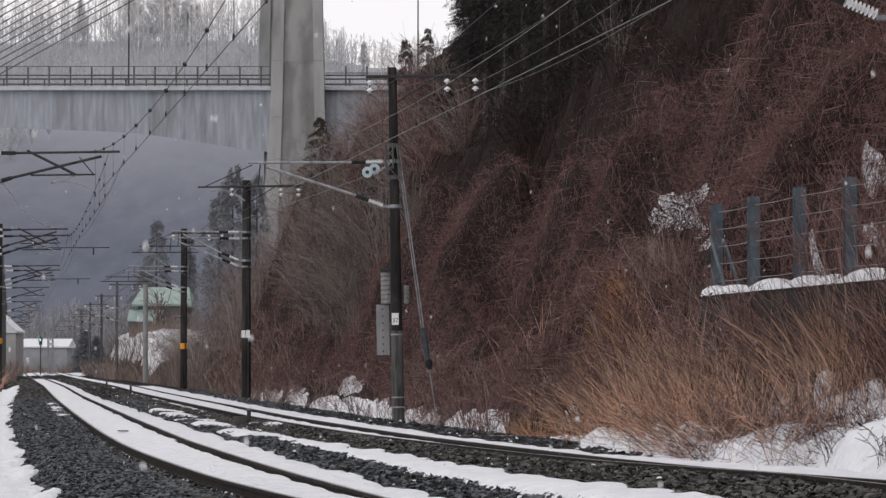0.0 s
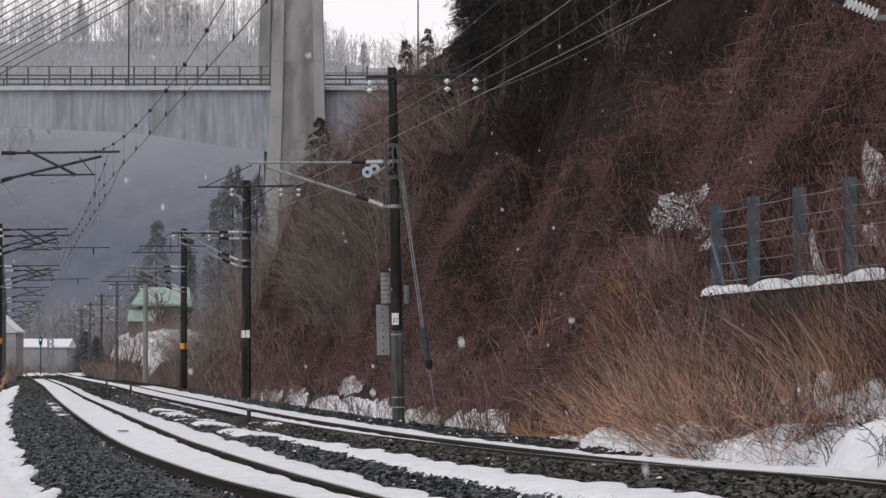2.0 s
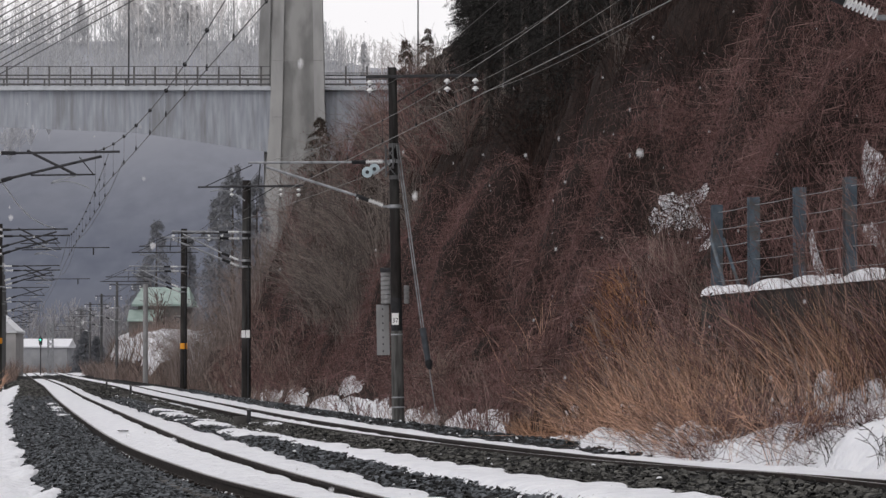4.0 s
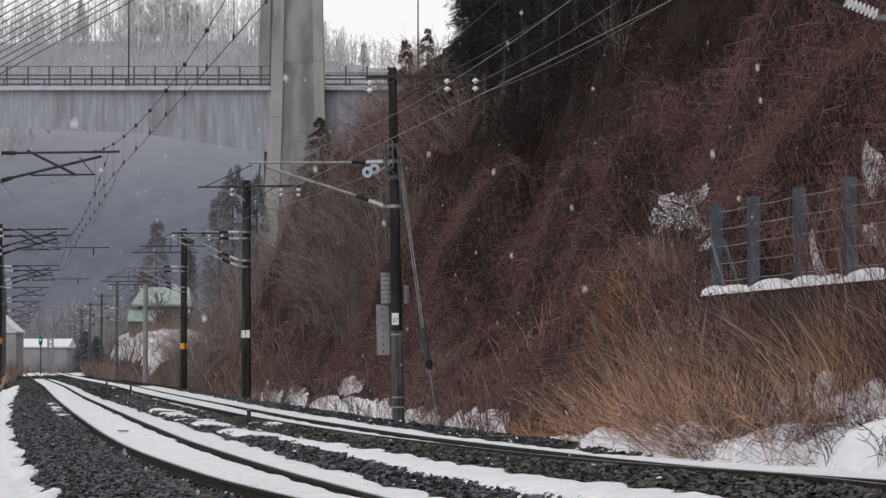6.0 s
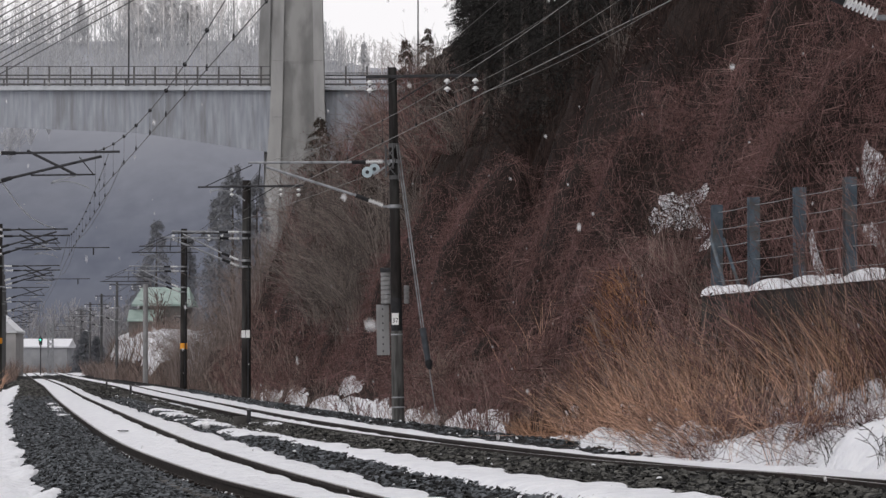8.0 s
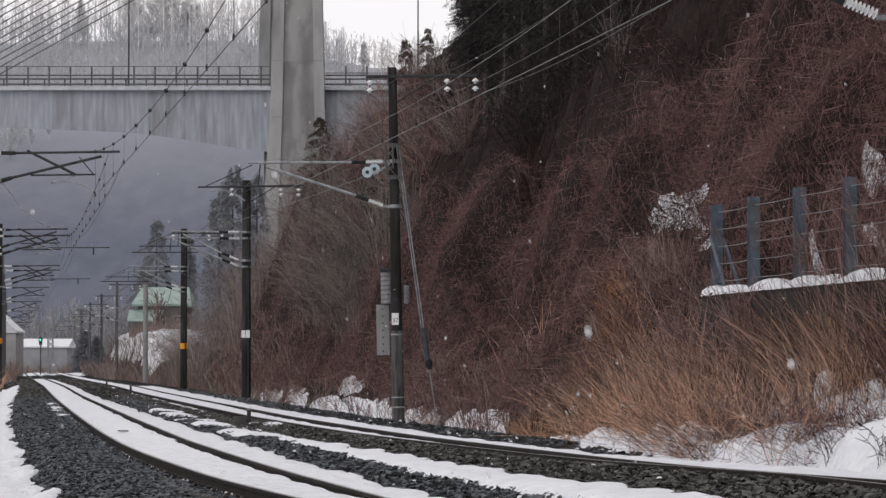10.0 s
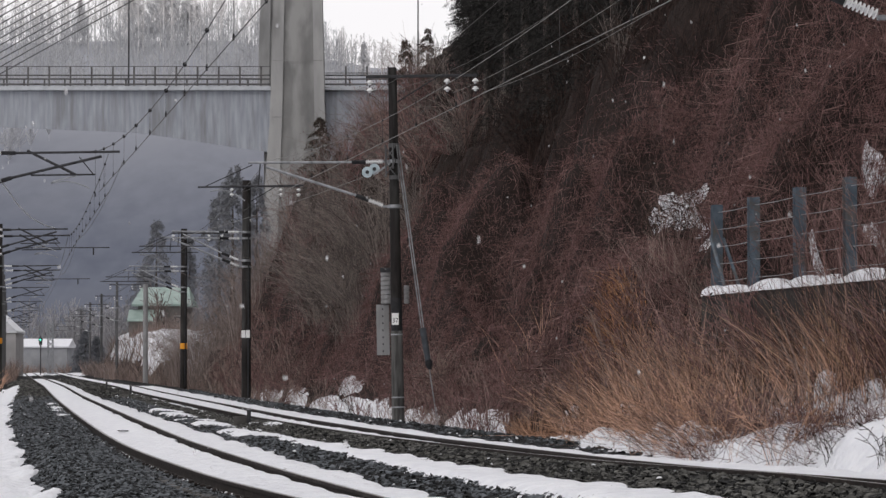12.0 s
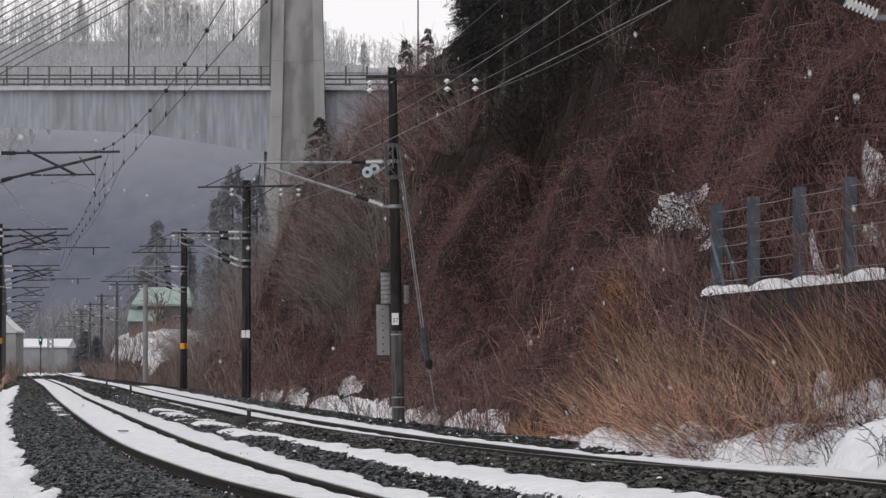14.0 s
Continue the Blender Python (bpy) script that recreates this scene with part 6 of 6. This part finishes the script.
over_bank = lambda s, u: (s > 26.5) & (u > bank_edge(s) + 0.7) | (u > 8.9)
grass("dry_grass", "tall tawny dry grass leaning over beside the wall", 7000, 21, 44, 7.1, 9.7, 1.15, -0.55, GRASS, 0.0055, 3, over_bank, bank_z)
grass("dry_grass", "fine reddish stems among the tawny grass", 1800, 21, 45, 7.1, 9.7, 1.0, -0.45, VINE, 0.0045, 38, over_bank, bank_z)
grass("dry_grass", "long pale bent stems among the tawny grass", 700, 26, 44, 7.6, 9.7, 1.4, -0.3, VINE_PALE, 0.0065, 37, None, bank_z)
grass("dry_grass", "greyish dead stems among the tawny grass", 2600, 21, 45, 7.3, 9.7, 1.2, -0.35, VINE_PALE, 0.0045, 33, over_bank, bank_z)
# Dark blades added where the grass would show shaded gaps.
grass("dry_grass", "dark dead stems among the tawny grass, standing in for shaded gaps", 2200, 21, 45, 7.3, 9.7, 0.95, -0.35, DARKTWIG, 0.0055, 39, over_bank, bank_z)
grass("dry_grass", "dense tan tuft leaning out of the snow bank", 1500, 31.5, 34.5, 6.9, 8.0, 0.95, -0.3, GRASS, 0.0045, 36, None, bank_z)
grass("dry_grass", "short dense rusty tan grass at the verge", 6500, 40.5, 47.5, 7.75, 9.3, 0.75, -0.25, RUSTY, 0.0055, 4)
grass("dry_grass", "tall reeds reaching over the wall", 1200, 22, 32, 8.9, 9.65, 2.0, -0.3, GRASS, 0.005, 34)
grass("dry_grass", "bright straw stems scattered in the grass", 620, 22, 45, 7.4, 9.7, 1.2, -0.4, STRAW, 0.0055, 42, over_bank, bank_z)
grass("dry_grass", "ochre bent reed leaves hanging before the wall", 380, 23.5, 30, 9.1, 9.65, 1.95, -0.5, STRAW, 0.0065, 40)
grass("dry_grass", "sparse reddish weeds standing in the snow", 3000, 21.5, 38, 5.8, 8.6, 0.4, -0.2, REDTWIG, 0.0036, 35, lambda s, u: u > bank_edge(s) + 0.1, bank_z)
grass("dry_grass", "upright dry reeds before the wall", 1800, 24, 44, 8.6, 9.7, 1.6, -0.12, GRASS, 0.0045, 13)
grass("dry_grass", "grey upright stems before the wall", 900, 27, 41, 9.0, 9.65, 1.9, -0.1, VINE_PALE, 0.004, 41)
grass("dry_grass", "dark upright dead stems before the wall", 700, 21, 36, 9.0, 9.65, 1.9, -0.1, DARKTWIG, 0.005, 51)
grass("dry_grass", "dark dead stems crowding up over the wall", 550, 22, 31.8, 9.3, 9.68, 2.8, -0.06, DARKTWIG, 0.005, 53)
grass("dry_grass", "greyish tangled stems crowding up over the wall", 700, 22, 31.8, 9.3, 9.68, 2.6, -0.1, VINE_MID, 0.0045, 54)
grass("dry_grass", "dark red upright stems before the wall", 1200, 21, 32.5, 9.1, 9.68, 2.5, -0.1, REDTWIG, 0.0045, 52)
grass("dry_grass", "rusty curled fern fronds on the slope", 900, 43, 47.5, 9.35, 9.9, 0.65, -0.3, FERN, 0.008, 24)
grass("dry_grass", "pale dead reeds in a clump on the slope", 150, 44.5, 48, 9.6, 11.4, 1.9, -0.1, VINE_PALE, 0.005, 23)
grass("dry_grass", "pale dead stems beside the end of the wall", 700, 40, 46, 9.0, 10.8, 1.0, -0.3, VINE_PALE, 0.0045, 26)
grass("dry_grass", "tan dead stalks climbing the slope", 260, 55, 57, 9.0, 10.6, 1.8, -0.05, GRASS, 0.006, 25)
grass("dry_grass", "dry brown grass at the foot of the slope", 6000, 46, 120, 7.9, 9.6, 0.8, -0.15, VINE_PALE, 0.006, 5, lambda s, u: (np.abs(s - 86) > 13) | (np.sin(s * 7.3 + u * 31.0) > 0.9))
# Distant weeds take paler stem colours in place of haze.
grass("dry_grass", "dry brown weeds along the far verge", 7000, 110, 260, 7.6, 10.5, 1.1, -0.1, VINE_PALE, 0.014, 6)
grass("dry_grass", "tan weeds along the far verge", 1500, 125, 240, 7.6, 10.0, 1.3, -0.1, TWIG, 0.013, 14)
grass("dry_grass", "tall tan reeds where the line curves away", 2600, 240, 420, -3.2, -1.9, 2.1, 0.05, VINE_PALE, 0.018, 9)
grass("dry_grass", "tall brownish weeds below the snowy yard", 4200, 245, 345, 6.0, 9.4, 1.7, -0.05, TWIG_FAR, 0.018, 10)
grass("dry_grass", "tall tan weeds below the snowy yard", 1900, 235, 345, 6.0, 9.4, 2.0, -0.05, VINE_PALE, 0.018, 11)
grass("dry_grass", "pale brown brush on the snowy yard", 2200, 258, 290, 9.3, 15.5, 1.7, -0.05, VINE_PALE, 0.018, 15)
grass("dry_grass", "reddish weeds before the shed", 1500, 403, 411, -3.0, 9.0, 1.5, 0.0, VINE_PALE, 0.03, 12)
grass("dry_grass", "dry weeds on the snowy bank", 500, 12, 90, -7.0, -2.9, 0.7, 0.1, VINE_PALE, 0.004, 7)
grass("dry_grass", "brown reeds along the near bank", 5000, 105, 330, -6.5, -3.0, 1.5, 0.05, GRASS, 0.016, 8)


def snow_lump(X, Y, w, h, seed):
    """A lump of snow lodged on flattened dead grass."""
    rng = np.random.default_rng(seed)
    bm = bmesh.new()
    bmesh.ops.create_icosphere(bm, subdivisions=3, radius=1.0)
    for v in bm.verts:
        n = 1 + 0.35 * float(vnoise(np.array(v.co.x * 2 + seed), np.array(v.co.z * 2 + v.co.y), seed, 3))
        v.co = Vector((v.co.x * w / 2 * n, v.co.y * w / 2 * n, (v.co.z + 0.8) * h / 1.8 * n))
    ob = new("snow_lump", bm_mesh("snow_lump", bm, SNOW, True))
    s, u = su_of(np.array(X), np.array(Y))
    ob.matrix_basis = Matrix.Translation((X, Y, float(bank_z(s, u)) - 0.02)) @ Matrix.Rotation(rng.uniform(0, 6), 4, "Z")
    tagged(ob, "lump of snow lodged among flattened dead grass", "snow", "snow lumps in the grass")


for k, (X, Y, w, h) in enumerate(((3.12, 49.5, 0.34, 0.62), (5.55, 42.5, 0.36, 0.6), (2.5, 57.0, 0.4, 0.5))):
    snow_lump(X, Y, w, h, 11 + k)


# ---- falling snow ----
def flake_layer(n, y0, y1, top, size, seed, fine=1):
    """A drift of separate snowflakes that falls as one layer."""
    rng = np.random.default_rng(seed)
    bm = bmesh.new()
    bmesh.ops.create_icosphere(bm, subdivisions=fine, radius=1.0)
    bv = np.array([v.co[:] for v in bm.verts])
    bf = np.array([[v.index for v in f.verts] for f in bm.faces])
    bm.free()
    Y = np.sqrt(rng.uniform(y0 ** 2, y1 ** 2, n))
    X = rng.uniform(-0.27, 0.27, n) * Y
    Z = rng.uniform(-1, top, n)
    sz = size * rng.uniform(0.45, 1.3, n)
    V = bv[None] * (1 + 0.35 * (rng.random((n, len(bv), 1)) - 0.5)) * sz[:, None, None] * rng.uniform(0.7, 1.2, (n, 1, 3))
    V = V + np.stack([X, Y, Z], -1)[:, None]
    F = (np.arange(n)[:, None, None] * len(bv) + bf[None]).reshape(-1, 3)
    ob = new("falling_snow", mesh_np("falling_snow", V.reshape(-1, 3), F, FLAKE, True))
    return tagged(ob, "loose snowflakes drifting down through the air", "snowfall", kind="stuff")


LAYERS = []
for i, (n, y0, y1, size, fall, drift) in enumerate((
        (34, 4.5, 7, 0.009, 1.0, 0.15), (120, 7, 14, 0.0115, 1.15, 0.12), (120, 8, 16, 0.0105, 0.95, 0.05), (220, 14, 28, 0.012, 1.05, 0.18), (220, 15, 30, 0.011, 1.25, 0.02),
        (320, 26, 48, 0.013, 1.1, 0.1), (320, 28, 50, 0.013, 0.9, 0.2))):
    LAYERS.append((flake_layer(n, y0, y1, 1.335 + 0.127 * y1 + 14.5 * fall, size, 900 + i, 2 if i < 3 else 1), fall, drift))


def motions():
    for ob, fall, drift in LAYERS:
        walk(ob, [(t, pose(drift * t, 0.05 * t, -fall * t)) for t in (0.0, 3.5, 7.0, 10.5, 14.0)])


motions()
